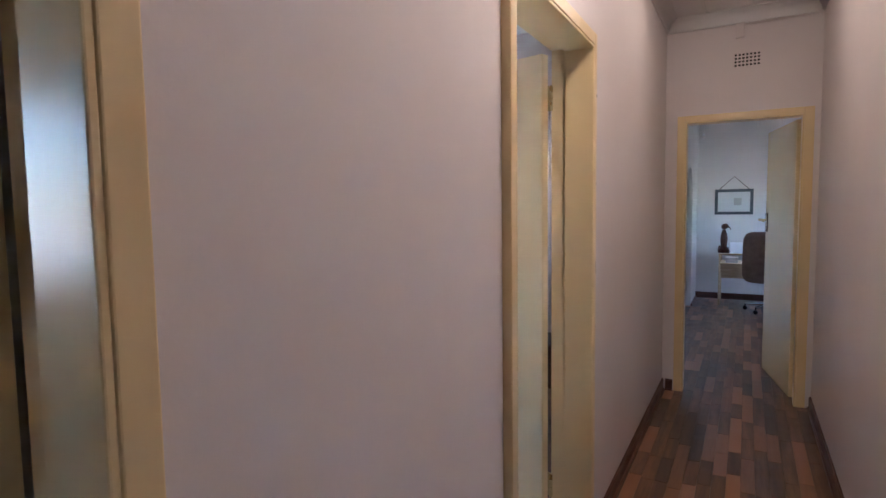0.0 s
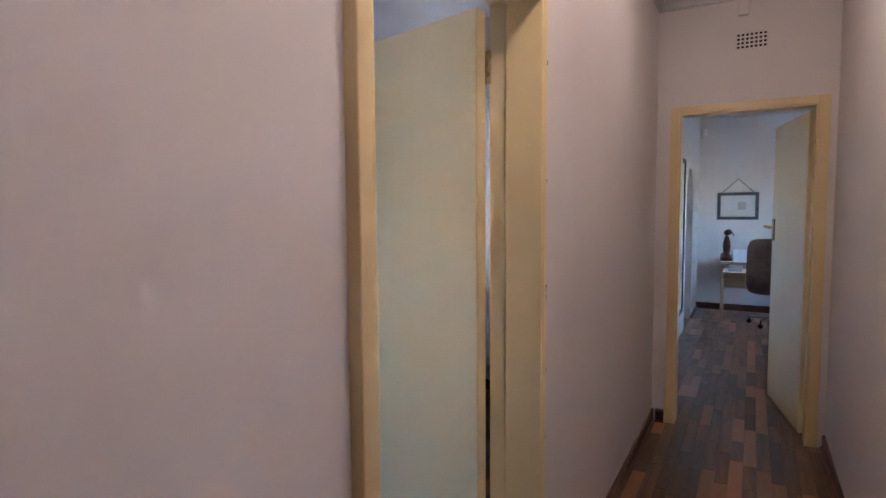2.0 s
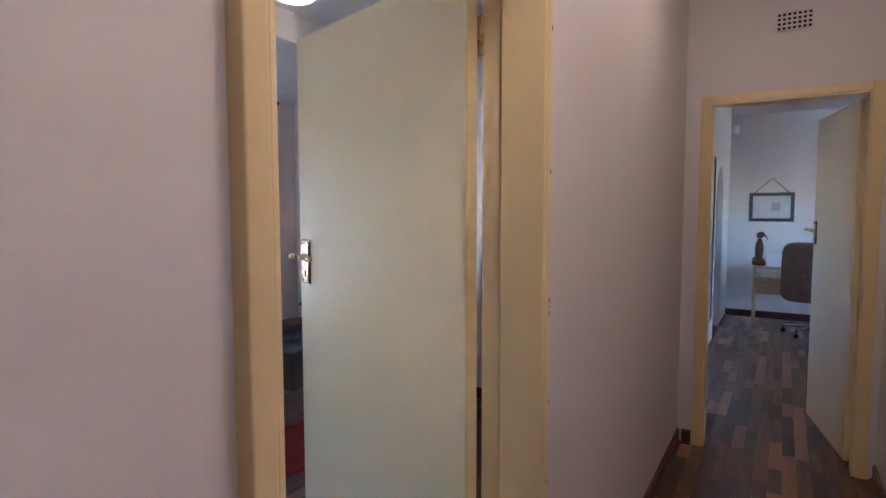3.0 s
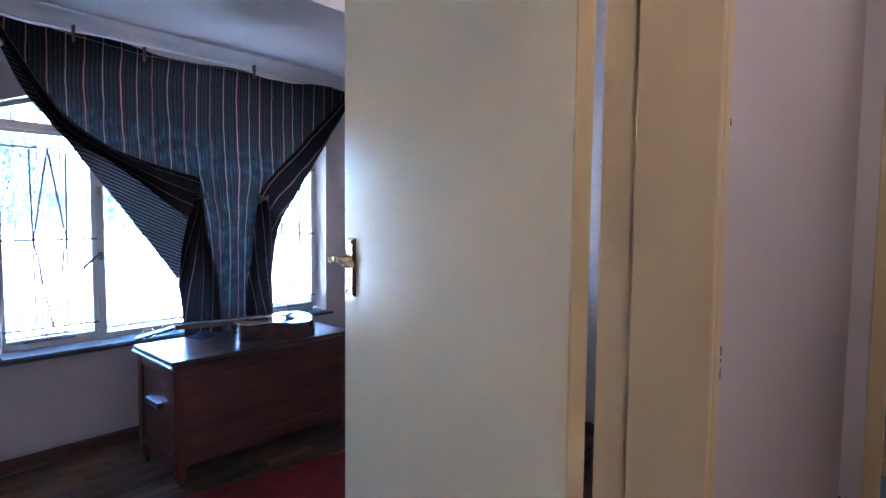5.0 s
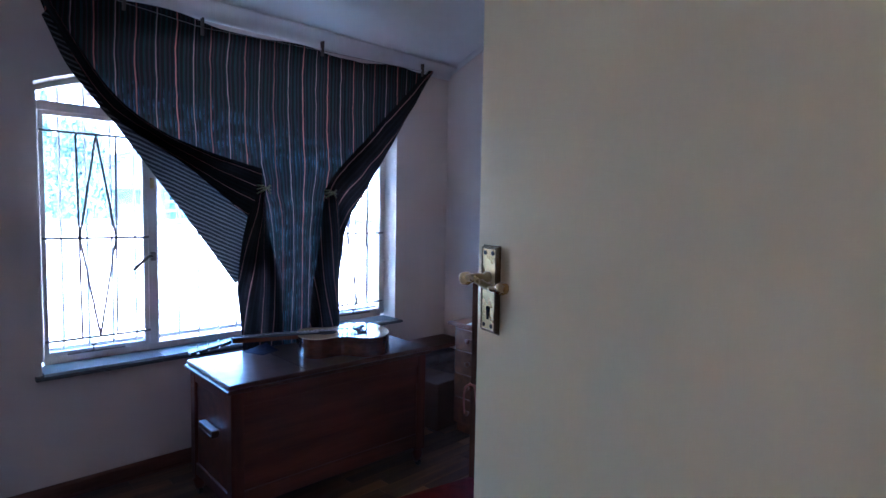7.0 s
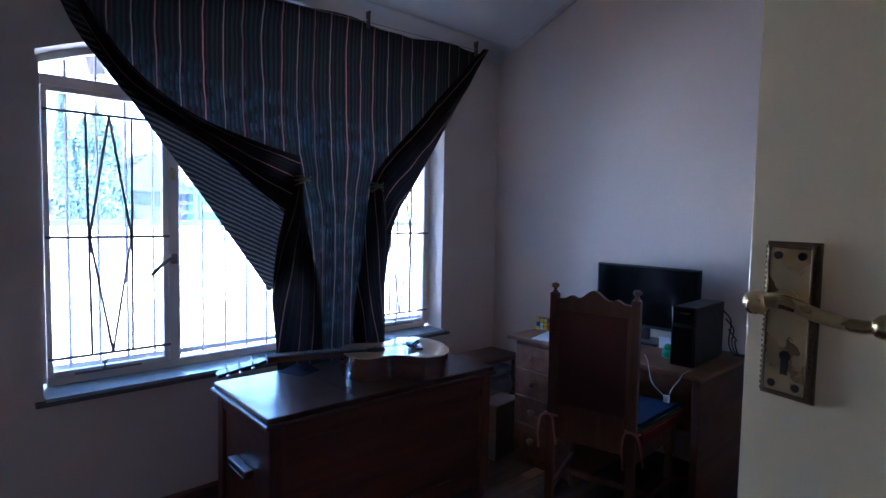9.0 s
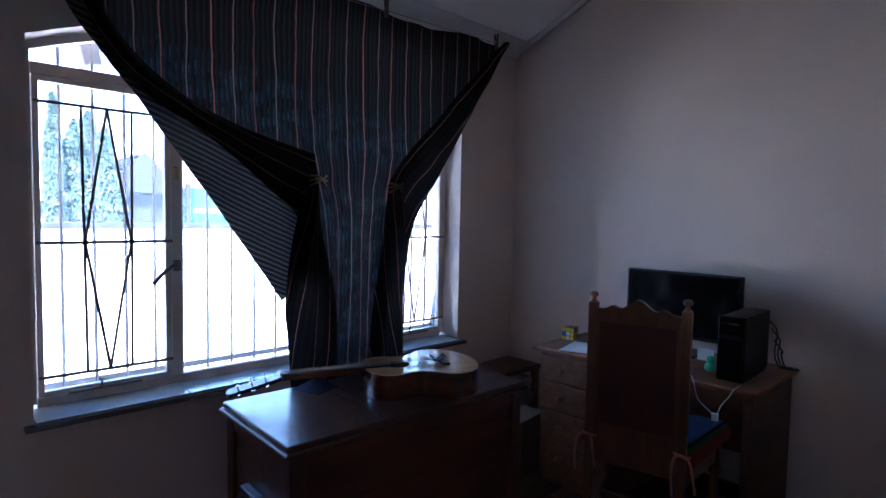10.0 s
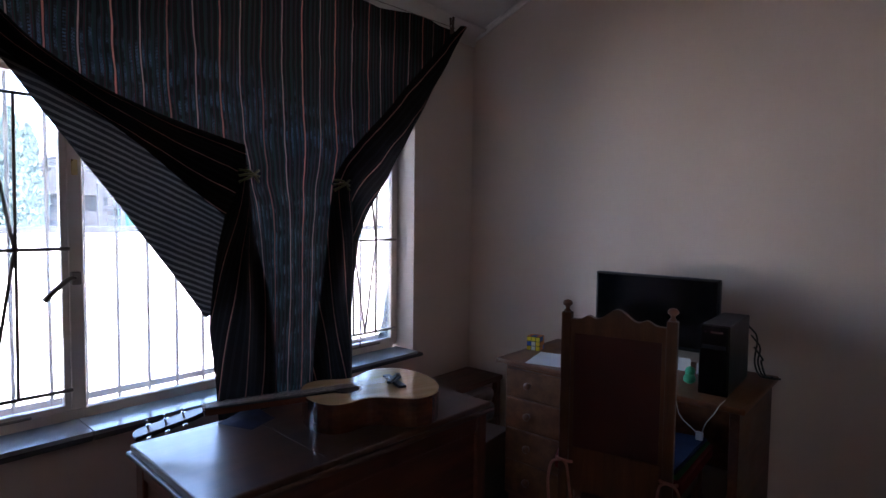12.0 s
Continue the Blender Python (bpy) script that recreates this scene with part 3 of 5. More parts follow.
def enamel_chips():
    rnd = random.Random(21)
    for k in range(9):
        z = (1.19, 1.205, 0.74, 1.52, 0.33, 1.86, 0.95, 1.172, 0.52)[k]
        h, w = rnd.uniform(0.003, 0.009), rnd.uniform(0.002, 0.004)
        bm = prism([(w * math.cos(a) * rnd.uniform(0.6, 1.2), h * math.sin(a) * rnd.uniform(0.6, 1.2)) for a in [2 * math.pi * i / 8 for i in range(8)]], 0.0, 0.0006)
        part("chip", turned(bm, Matrix.Translation((0.0122, 2.1632 - 0.5 * w, z)) @ Matrix.Rotation(radians(90), 4, "Z") @ Matrix.Rotation(radians(90), 4, "X")), M_BRONZE, frame_1, "dark chip in the enamel")


enamel_chips()


def hinge(parent, x, z):
    """Brass butt hinge on the edge of a leaf that hangs along -x from its pin."""
    h = part("hinge", lathe([(0.0065, -0.05), (0.0065, 0.05)], (x, 0, z), 10), M_BRASS, parent, "worn brass butt hinge", True)
    bm = bmesh.new()
    for k in range(4):
        add_lathe(bm, [(0.0075, -0.012), (0.0075, 0.010)], (x, 0, z - 0.036 + k * 0.024), 10)
    part("knuckle", bm, M_BRASS, h)
    part("flap", boxes(((x + 0.002, 0.004, z - 0.05), (x + 0.022, 0.0065, z + 0.05)), ((x - 0.024, 0.001, z - 0.05), (x - 0.003, 0.003, z + 0.05))), M_BRASS, h)
    return h


def lever_set(parent, x, y, z, side, toward):
    """Brass lever on a long plate. side: -1 on the -y face of the leaf, 1 on the other; toward: 1 the lever points to +x."""
    s = side
    plate = part("lock_plate", bmesh.new(), M_BRASS, parent, "antique brass plate with a keyhole")
    bm = bmesh.new()
    def yy(d):
        return y + s * d
    def slab(x0, x1, z0, z1, d0, d1, bev):
        a, b = sorted((yy(d0), yy(d1)))
        add_box(bm, (x0, a, z0), (x1, b, z1), bev)
    slab(x - 0.0205, x + 0.0205, z - 0.0735, z + 0.0735, 0.0005, 0.0085, 0.001)
    bm.to_mesh(plate.data)
    bm.free()
    bm = bmesh.new()
    for k, (w0, h0) in enumerate(((0.027, 0.080), (0.0245, 0.0775), (0.0225, 0.0755))):
        d0, d1 = 0.0005 + 0.003 * k, 0.0035 + 0.003 * k
        for a0, a1, c0, c1 in ((-w0, -0.0205, -h0, h0), (0.0205, w0, -h0, h0), (-0.0205, 0.0205, 0.0735, h0), (-0.0205, 0.0205, -h0, -0.0735)):
            slab(x + a0, x + a1, z + c0, z + c1, d0, d1, 0.0006)
    for k in range(28):
        for e in (-0.0238, 0.0238):
            slab(x + e - 0.0011, x + e + 0.0011, z - 0.0755 + k * 0.0055, z - 0.0725 + k * 0.0055, 0.0065, 0.0084, 0.0)
    part("rim", bm, M_BRONZE, plate, "dark beaded rim")
    for sx in (-0.012, 0.012):
        for sz in (-0.066, 0.066):
            part("screw", lathe([(0.0042, 0), (0.0042, 0.0012), (0.003, 0.002)], (x + sx, yy(0.0085), z + sz), 10, Matrix.Rotation(radians(90) * -s, 4, "X")), M_EBONY, plate)
    # Keyhole is a dark raised shape; its inner shade is painted on.
    bm = lathe([(0.0055, 0), (0.0055, 0.0008)], (x, yy(0.0085), z - 0.036), 12, Matrix.Rotation(radians(90) * -s, 4, "X"))
    a, b = sorted((yy(0.0086), yy(0.0093)))
    add_box(bm, (x - 0.0036, a, z - 0.055), (x + 0.0036, b, z - 0.036))
    part("keyhole", bm, M_DARK, plate)
    lz = z + 0.022
    bm = lathe([(0.011, 0.0), (0.011, 0.006), (0.008, 0.010), (0.0085, 0.038), (0.012, 0.044), (0.011, 0.056), (0.004, 0.060)], (x, yy(0.0085), lz), 14, Matrix.Rotation(radians(90) * -s, 4, "X"))
    t = toward
    add_tube(bm, curve_pts([(x - t * 0.004, yy(0.056), lz), (x + t * 0.025, yy(0.058), lz + 0.004), (x + t * 0.055, yy(0.056), lz - 0.004), (x + t * 0.085, yy(0.054), lz - 0.008), (x + t * 0.100, yy(0.053), lz - 0.006)], 18), 0.0072, 10, 0.0055)
    add_lathe(bm, [(0.002, -0.011), (0.009, -0.008), (0.011, 0), (0.009, 0.008), (0.002, 0.011)], (x + t * 0.106, yy(0.053), lz - 0.005), 12, Matrix.Rotation(radians(90), 4, "X"))
    part("lever", bm, M_BRASS, plate, "curved brass lever with a ball end", True)


def door_leaf(name, label, width, height, pin, rz, thick_side, plate_z, lever):
    """A flush leaf that hangs along -x from its pin before it is turned."""
    d = thing(name, label, "door", pin, rz)
    t0, t1 = (0.004, 0.044) if thick_side > 0 else (-0.044, -0.004)
    part("leaf", box((-width, t0, 0.010), (-0.017, t1, height), 0.0025), M_LEAF, d, "cream gloss painted flush leaf")
    part("edge_strip", box((-0.0165, t0 + 0.001, 0.011), (-0.013, t1 - 0.001, height - 0.001)), M_FRAME, d, "yellowed hinge edge")
    for z in (0.26, height - 0.17):
        hinge(d, 0, z)
    if lever:
        lever_set(d, -width + 0.049, t0, plate_z, -1, 1)
        lever_set(d, -width + 0.049, t1, plate_z, 1, 1)
    part("latch", box((-width - 0.0012, t0 + 0.010, plate_z - 0.075), (-width + 0.0008, t1 - 0.010, plate_z + 0.075), 0.0004), M_BRASS, d, "brass latch face plate")
    return d


door_leaf("door_1", "open cream gloss door with brass lever handle", 0.865, 2.035, (-0.163, 2.139, 0), -15.5, -1, 1.243, True)
door_leaf("door_2", "open cream flush door standing into the study", 0.800, 2.020, (0.880, 4.640, 0), -78.7, -1, 1.27, True)
door_leaf("door_3", "cream gloss door of the first room, folded open", 0.785, 2.035, (-0.163, 0.249, 0), -4.0, -1, 1.24, True)


# ---- first room and study shells ----
def first_room():
    x0, y0, y1 = -3.36, -2.9, ROOM_Y0 - 0.12
    bm = boxes(((x0 - 0.15, y0, 0), (x0, -1.42, 2.8)), ((x0 - 0.15, -1.17, 0), (x0, y1, 2.8)), ((x0 - 0.15, -1.42, 0), (x0, -1.17, 1.10)), ((x0 - 0.15, -1.42, 2.10), (x0, -1.17, 2.8)))
    structure("wall_first_room_window", bm, M_ROOM, "pale plaster wall with a small window", "wall")
    structure("wall_first_room_south", box((x0 - 0.15, y0 - 0.12, 0), (-0.15, y0, 2.8)), M_ROOM, "pale plaster wall", "wall")
    structure("ceiling_first_room", box((x0 - 0.15, y0 - 0.12, 2.8), (-0.15, y1, 2.9)), M_CEIL, "flat white ceiling of the first room", "ceiling")


def study_shell():
    e0, e1 = HALL_END + 0.15, STUDY_END
    # west wall with a round-headed archway
    ay0, ay1, spring, top = 7.62, 8.42, 1.52, 2.9
    bm = boxes(((STUDY_L - 0.15, e0, 0), (STUDY_L, ay0, top)), ((STUDY_L - 0.15, ay1, 0), (STUDY_L, e1, top)))
    mid, rad, n = (ay0 + ay1) / 2, (ay1 - ay0) / 2, 20
    for i in range(n):
        a, b = math.pi * (1 - i / n), math.pi * (1 - (i + 1) / n)
        pts = [(mid + rad * math.cos(a), spring + rad * math.sin(a)), (mid + rad * math.cos(b), spring + rad * math.sin(b))]
        vs = [bm.verts.new((x, y, z)) for x in (STUDY_L - 0.15, STUDY_L) for y, z in (pts[0], pts[1], (pts[1][0], top), (pts[0][0], top))]
        for q in ((0, 1, 2, 3), (7, 6, 5, 4), (0, 4, 5, 1)):
            bm.faces.new([vs[k] for k in q])
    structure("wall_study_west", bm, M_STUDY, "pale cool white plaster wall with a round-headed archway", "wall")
    structure("wall_study_end", box((STUDY_L - 1.5, e1, 0), (STUDY_R, e1 + 0.15, 2.9)), M_STUDY, "pale plaster wall behind the study desk", "wall")
    x = STUDY_R
    bm = boxes(((x, HALL_END, 0), (x + 0.15, 7.0, 2.9)), ((x, 7.75, 0), (x + 0.15, e1 + 0.15, 2.9)), ((x, 7.0, 0), (x + 0.15, 7.75, 1.25)), ((x, 7.0, 1.85), (x + 0.15, 7.75, 2.9)))
    structure("wall_study_east", bm, M_STUDY, "pale plaster study wall with a window opening", "wall")
    structure("ceiling_study", box((STUDY_L - 1.5, HALL_END + 0.15, STUDY_H), (STUDY_R, e1, STUDY_H + 0.1)), M_CEIL, "flat white study ceiling", "ceiling")
    bm = boxes(((STUDY_L - 1.5, e0, 0), (STUDY_L - 1.35, e1, 2.9)), ((STUDY_L - 1.35, e0 + 0.12, 0), (STUDY_L - 0.15, e0 + 0.24, 2.9)))
    structure("wall_passage", bm, M_WALL, "warm cream wall seen through the archway", "wall")
    cornice("cornice_study_end", [(STUDY_L, e1, STUDY_H), (STUDY_R, e1, STUDY_H)], (0, -1, 0), "white coved study cornice", 0.12, 0.11)
    skirting("baseboard_study_end", (STUDY_L, e1), (STUDY_R, e1), (0, -1), 0.09)
    skirting("baseboard_study_west", (STUDY_L, ay1), (STUDY_L, e1), (1, 0), 0.03)


first_room()
study_shell()


# ---- bedroom window ----
def bedroom_window():
    xf = -3.505
    w = thing("window_1", "arched steel casement window with burglar bars, closed", "window", (0, 0, 0))
    tagged(w, "", "", "", "structure")
    half, mid, rise = (WIN_Y1 - WIN_Y0) / 2, (WIN_Y0 + WIN_Y1) / 2, 0.21
    rad = (half * half + rise * rise) / (2 * rise)

    def arch(y, dr=0.0):
        return WIN_Z1 + rise - rad + math.sqrt(max((rad - dr) ** 2 - (y - mid) ** 2, 0))

    y0, y1, z0 = WIN_Y0, WIN_Y1, 0.628
    m1, m2, tr = 2.500, 3.560, 1.845
    bm = bmesh.new()
    d0, d1 = xf - 0.025, xf + 0.015
    add_box(bm, (d0, y0 - 0.01, z0), (d1, y0 + 0.028, WIN_Z1 + 0.02), 0.003)
    add_box(bm, (d0, y1 - 0.028, z0), (d1, y1 + 0.01, WIN_Z1 + 0.02), 0.003)
    add_box(bm, (d0, y0 + 0.028, z0 - 0.02), (d1, y1 - 0.028, z0 + 0.022), 0.003)
    add_box(bm, (d0, y0 + 0.028, tr - 0.022), (d1, y1 - 0.028, tr + 0.022), 0.003)
    for m in (m1, m2):
        add_box(bm, (d0 - 0.004, m - 0.023, z0 + 0.022), (d1 + 0.004, m + 0.023, tr - 0.022), 0.004)
    prev = None
    for i in range(25):
        y = y0 + (y1 - y0) * i / 24
        z = arch(y)
        ring = [bm.verts.new(p) for p in ((d0, y, z + 0.02), (d1, y, z + 0.02), (d1, y, z - 0.03), (d0, y, z - 0.03))]
        if prev:
            for k in range(4):
                bm.faces.new((prev[k], prev[(k + 1) % 4], ring[(k + 1) % 4], ring[k]))
        prev = ring
    part("window_frame", bm, M_STEEL, w, "brownish painted steel frame")
    # side casements
    for a, b in ((y0 + 0.030, m1 - 0.025), (m2 + 0.025, y1 - 0.030)):
        bm = boxes(((xf - 0.008, a, z0 + 0.024), (xf + 0.022, a + 0.020, tr - 0.024)), ((xf - 0.008, b - 0.020, z0 + 0.024), (xf + 0.022, b, tr - 0.024)),
                   ((xf - 0.008, a + 0.020, z0 + 0.024), (xf + 0.022, b - 0.020, z0 + 0.044)), ((xf - 0.008, a + 0.020, tr - 0.044), (xf + 0.022, b - 0.020, tr - 0.024)), bevel=0.002)
        sash = part("casement", bm, M_STEEL, w, "opening steel casement")
        pane = part("pane", box((xf + 0.002, a + 0.020, z0 + 0.044), (xf + 0.005, b - 0.020, tr - 0.044)), M_GLASS, sash, "dusty clear glass pane with painted glare haze")
        pane.visible_shadow = False
        # stay bar along the bottom rail with its peg
        c = (a + b) / 2 - 0.03
        bm = tube([(xf + 0.034, c - 0.11, z0 + 0.030), (xf + 0.034, c + 0.14, z0 + 0.030)], 0.005, 8)
        add_lathe(bm, [(0.010, 0), (0.010, 0.006), (0.004, 0.010), (0.004, 0.026), (0.011, 0.030), (0.012, 0.036), (0.006, 0.042)], (xf + 0.034, c, z0 + 0.030), 10)
        part("stay", bm, M_BAR, sash, "dark casement stay with a peg")
    # catch on the first mullion
    bm = tube(curve_pts([(xf + 0.045, m1 - 0.012, 1.118), (xf + 0.062, m1 - 0.035, 1.118), (xf + 0.066, m1 - 0.075, 1.085), (xf + 0.066, m1 - 0.108, 1.050)], 12), 0.0065, 8, 0.0095)
    add_box(bm, (xf + 0.019, m1 - 0.022, 1.095), (xf + 0.048, m1 + 0.008, 1.140), 0.004)
    part("catch", bm, M_BAR, w, "dark metal window catch")
    part("catch_plate", box((xf + 0.019, m1 - 0.010, 1.475), (xf + 0.026, m1 + 0.010, 1.530), 0.003), M_BRASS, w)
    for name, pts in (("pane", (m1 + 0.025, m2 - 0.025)),):
        p = part(name, box((xf + 0.002, pts[0], z0 + 0.024), (xf + 0.005, pts[1], tr - 0.024)), M_GLASS, w, "fixed clear glass pane")
        p.visible_shadow = False
    bm = bmesh.new()
    n = 24
    lo = [bm.verts.new((xf + 0.003, y0 + 0.03 + (y1 - y0 - 0.06) * i / n, tr + 0.022)) for i in range(n + 1)]
    hi = [bm.verts.new((xf + 0.003, y0 + 0.03 + (y1 - y0 - 0.06) * i / n, arch(y0 + 0.03 + (y1 - y0 - 0.06) * i / n) - 0.03)) for i in range(n + 1)]
    for i in range(n):
        bm.faces.new((lo[i], lo[i + 1], hi[i + 1], hi[i]))
    p = part("pane", bm, M_GLASS, w, "arched clear fanlight")
    p.visible_shadow = False

    # inner bars with a long diamond in each side light
    def guard(a, b, flip):
        g = thing("burglar_guard", "thin brown steel burglar guard with a long diamond", "window guard", (0, 0, 0), 0, "burglar guards")
        x = xf + 0.036
        def bar(p, q, name="bar", r=0.0058):
            part(name, tube([(x, *p), (x, *q)], r, 6), M_BAR, g)
        za, zm, zb = 1.727, 1.221, 0.728
        for z in (za, zm, zb):
            bar((a + 0.002, z), (b - 0.002, z), "cross_bar", 0.0064)
        c = (a + b) / 2
        for o in (-0.085, 0.085):
            bar((c + o, za), (c + o * 0.9, zb))
        for o in (-0.078, 0.078):
            bar((c, za), (c + o, zm), "diagonal", 0.0060)
            bar((c + o, zm), (c, zb), "diagonal", 0.0060)
        for o in (-0.078, 0.078):
            part("boss", lathe([(0.004, -0.006), (0.013, -0.003), (0.013, 0.003), (0.004, 0.006)], (x, c + o, zm), 10, Matrix.Rotation(radians(90), 4, "Y")), M_BAR, g)
    guard(y0 + 0.028, m1 - 0.022, 1)
    guard(m2 + 0.022, y1 - 0.028, -1)
    # outer upright bars
    for y in [2.108 + 0.1095 * k for k in range(18)]:
        part("outer_bar", tube([(xf - 0.060, y, z0 - 0.02), (xf - 0.060, y, min(arch(y), 2.3) - 0.005)], 0.0072, 6), M_BAR, w)
    part("outer_rail", boxes(((xf - 0.066, y0 + 0.004, z0 + 0.028), (xf - 0.056, y1 - 0.004, z0 + 0.052))), M_BAR, w)
    # tiled sill
    ys = [1.955, 2.495, 3.03, 3.56, 4.105]
    for a, b in zip(ys, ys[1:]):
        part("sill_tile", box((xf + 0.016, max(a, y0 + 0.001) if a < y0 else a, WIN_Z0 + 0.001), (ROOM_X + 0.044, min(b, y1 - 0.001) - 0.003, WIN_Z0 + 0.016), 0.002), M_SILL, w, "pale grey glossy sill tile")
        part("sill_nosing", box((ROOM_X + 0.002, a, WIN_Z0 - 0.018), (ROOM_X + 0.042, b - 0.003, WIN_Z0), 0.004), M_SILL_EDGE, w, "dark sill edge")
    return w


bedroom_window()


# ---- outside ----
def conifer(at, height, radius, seed, label):
    rnd = random.Random(seed)
    t = thing("conifer_tree", label, "tree", at, 0, "trees beyond the yard")
    part("trunk", tube([(0, 0, 0), (0.05, 0.02, height * 0.5), (0, 0, height * 0.95)], 0.22, 8, 0.03), M_BARK, t)
    for k in range(14):
        z = height * (0.12 + 0.06 * k)
        a = rnd.uniform(0, 6.28)
        r = radius * (1 - z / height) ** 0.6
        part("limb", tube([(0, 0, z), (r * 0.5 * math.cos(a), r * 0.5 * math.sin(a), z + 0.25), (r * 0.9 * math.cos(a), r * 0.9 * math.sin(a), z + 0.6)], 0.05, 5, 0.012), M_BARK, t)
    bm = bmesh.new()
    for k in range(5200):
        h = rnd.random() ** 0.8
        z = height * (0.08 + 0.92 * h)
        edge = radius * min(1.0, 1.25 * (1 - h) ** 0.6) * (0.80 + 0.28 * noise.noise((z * 1.1, seed, 0)))
        a = rnd.uniform(0, 6.28)
        r = edge * (0.55 + 0.45 * rnd.random()) * (0.85 + 0.3 * noise.noise((math.cos(a) * 1.7, math.sin(a) * 1.7, z * 0.9 + seed)))
        c = Vector((r * math.cos(a), r * math.sin(a), z))
        s = rnd.uniform(0.06, 0.15)
        m = Matrix.Translation(c) @ Euler((rnd.uniform(0, 3), rnd.uniform(0, 3), rnd.uniform(0, 3))).to_matrix().to_4x4()
        q = [bm.verts.new(m @ Vector(p)) for p in ((-s, 0, 0), (0, -s * 0.5, s * 0.2), (s, 0, 0), (0, s * 0.5, s * 0.2))]
        bm.faces.new(q)
    part("crown", bm, M_LEAVES, t, "ragged dull green crown")


def gable_house(name, label, at, w, d, wall_h, roof_h, rz, wall_m, roof_m, windows):
    h = thing(name, label, "house", at, rz)
    part("wall", box((-w / 2, -d / 2, 0), (w / 2, d / 2, wall_h)), wall_m, h)
    bm = bmesh.new()
    e = 0.35
    a = [bm.verts.new((x, y, z)) for x in (-w / 2 - e, w / 2 + e) for y, z in ((-d / 2 - e, wall_h - 0.1), (0, wall_h + roof_h), (d / 2 + e, wall_h - 0.1))]
    for q in ((0, 1, 4, 3), (1, 2, 5, 4), (0, 2, 1), (3, 4, 5), (0, 3, 5, 2)):
        bm.faces.new([a[k] for k in q])
    roof = part("roof", bm, roof_m, h, "pitched roof")
    n = 9
    for k in range(n):
        f = k / n
        for s in (-1, 1):
            y = s * (d / 2 + e) * (1 - f)
            z = wall_h - 0.1 + (roof_h + 0.1) * f
            part("tile_course", box((-w / 2 - e, y - 0.04, z), (w / 2 + e, y + 0.04, z + 0.06)), roof_m, roof)
    for x, z in windows:
        win = part("window", box((w / 2 - 0.02, x - 0.5, z), (w / 2 + 0.03, x + 0.5, z + 0.9)), M_CAP, h)
        part("sill", box((w / 2, x - 0.55, z - 0.08), (w / 2 + 0.09, x + 0.55, z)), M_HOUSE, win)


def eave():
    """Board and rafter tails under the roof edge outside the bedroom window."""
    bm = box((-3.955, ROOM_Y0 - 0.2, 2.050), (-3.930, ROOM_Y1 + 0.16, 2.335), 0.004)
    board = structure("fascia", bm, M_EAVE, "weathered purple-grey fascia board at the roof edge", "fascia")
    for y in (1.05, 2.25, 3.45):
        part("rafter_tail", box((-3.925, y - 0.035, 1.955), (-3.80, y + 0.035, 2.195), 0.006, Matrix.Rotation(radians(12), 4, "X")), M_EAVE, board)


def outside():
    structure("ground", boxes(((-400, -300, -0.35), (-3.61, 300, -0.25))), M_EARTH, "dry pale ground reaching the horizon", "ground")
    structure("yard_paving", box((-11.0, -12, -0.25), (-3.61, 25, -0.235)), M_PAVE, "pale paved yard in full sun", "pavement")
    wall = thing("boundary_wall", "white painted yard wall with a dark coping", "wall", (-11.0, 0, -0.25))
    part("wall_body", box((-0.22, -12, 0), (0, 40, 1.30)), M_YARDWALL, wall)
    part("coping", box((-0.26, -12, 1.30), (0.04, 40, 1.40), 0.01), M_CAP, wall, "dark weathered coping")
    conifer((-25.0, 5.38, -0.25), 5.7, 0.50, 3, "tall narrow dull green conifer behind the yard wall")
    conifer((-25.6, 6.12, -0.25), 4.9, 0.85, 5, "rounded dull green conifer behind the yard wall")
    conifer((-26.2, 6.70, -0.25), 5.35, 0.95, 9, "tall bushy dull green conifer behind the yard wall")
    conifer((-25.2, 7.02, -0.25), 4.7, 0.85, 8, "small dull green conifer behind the yard wall")
    gable_house("house", "house with a dark steep gable behind the trees", (-27.0, 8.4, -0.25), 3.0, 2.4, 2.4, 1.5, 0, M_SLATE, M_SLATE, [])
    gable_house("house", "low house with a brown tiled roof beyond the yard", (-29.5, 12.4, -0.25), 7.5, 6.0, 2.7, 1.5, 90, M_HOUSE, M_ROOFTILE, [(-1.6, 1.2), (1.4, 1.2)])
    gable_house("house", "pale low outbuilding far behind the yard wall", (-38.0, 6.4, -0.25), 5.0, 6.0, 2.1, 0.5, 0, M_YARDWALL, M_ROOFTILE, [(0.0, 1.1)])
    shed = thing("green_shed", "green sheet-metal lean-to beside the house", "shed", (-25.0, 11.2, -0.25))
    part("wall_sheet", box((-0.8, -1.3, 0), (0.8, 2.6, 2.55)), M_GREENWALL, shed)
    for k in range(14):
        part("rib", box((0.8, -1.25 + k * 0.28, 0), (0.83, -1.17 + k * 0.28, 2.55)), M_GREENWALL, shed)
    part("band", box((0.8, -1.3, 1.55), (0.85, 2.6, 1.72)), M_ROOFTILE, shed)
    gate = thing("timber_gate", "dark timber gate with posts and rails beyond the wall", "gate", (-20.0, 8.0, -0.25))
    for y in (-0.35, 0.25):
        part("post", box((-0.07, y - 0.07, 0), (0.07, y + 0.07, 2.5), 0.01), M_CAP, gate)
    for z in (1.45, 1.75, 2.1):
        part("rail", box((-0.03, -0.28, z), (0.03, 0.18, z + 0.10)), M_CAP, gate)


outside()
eave()


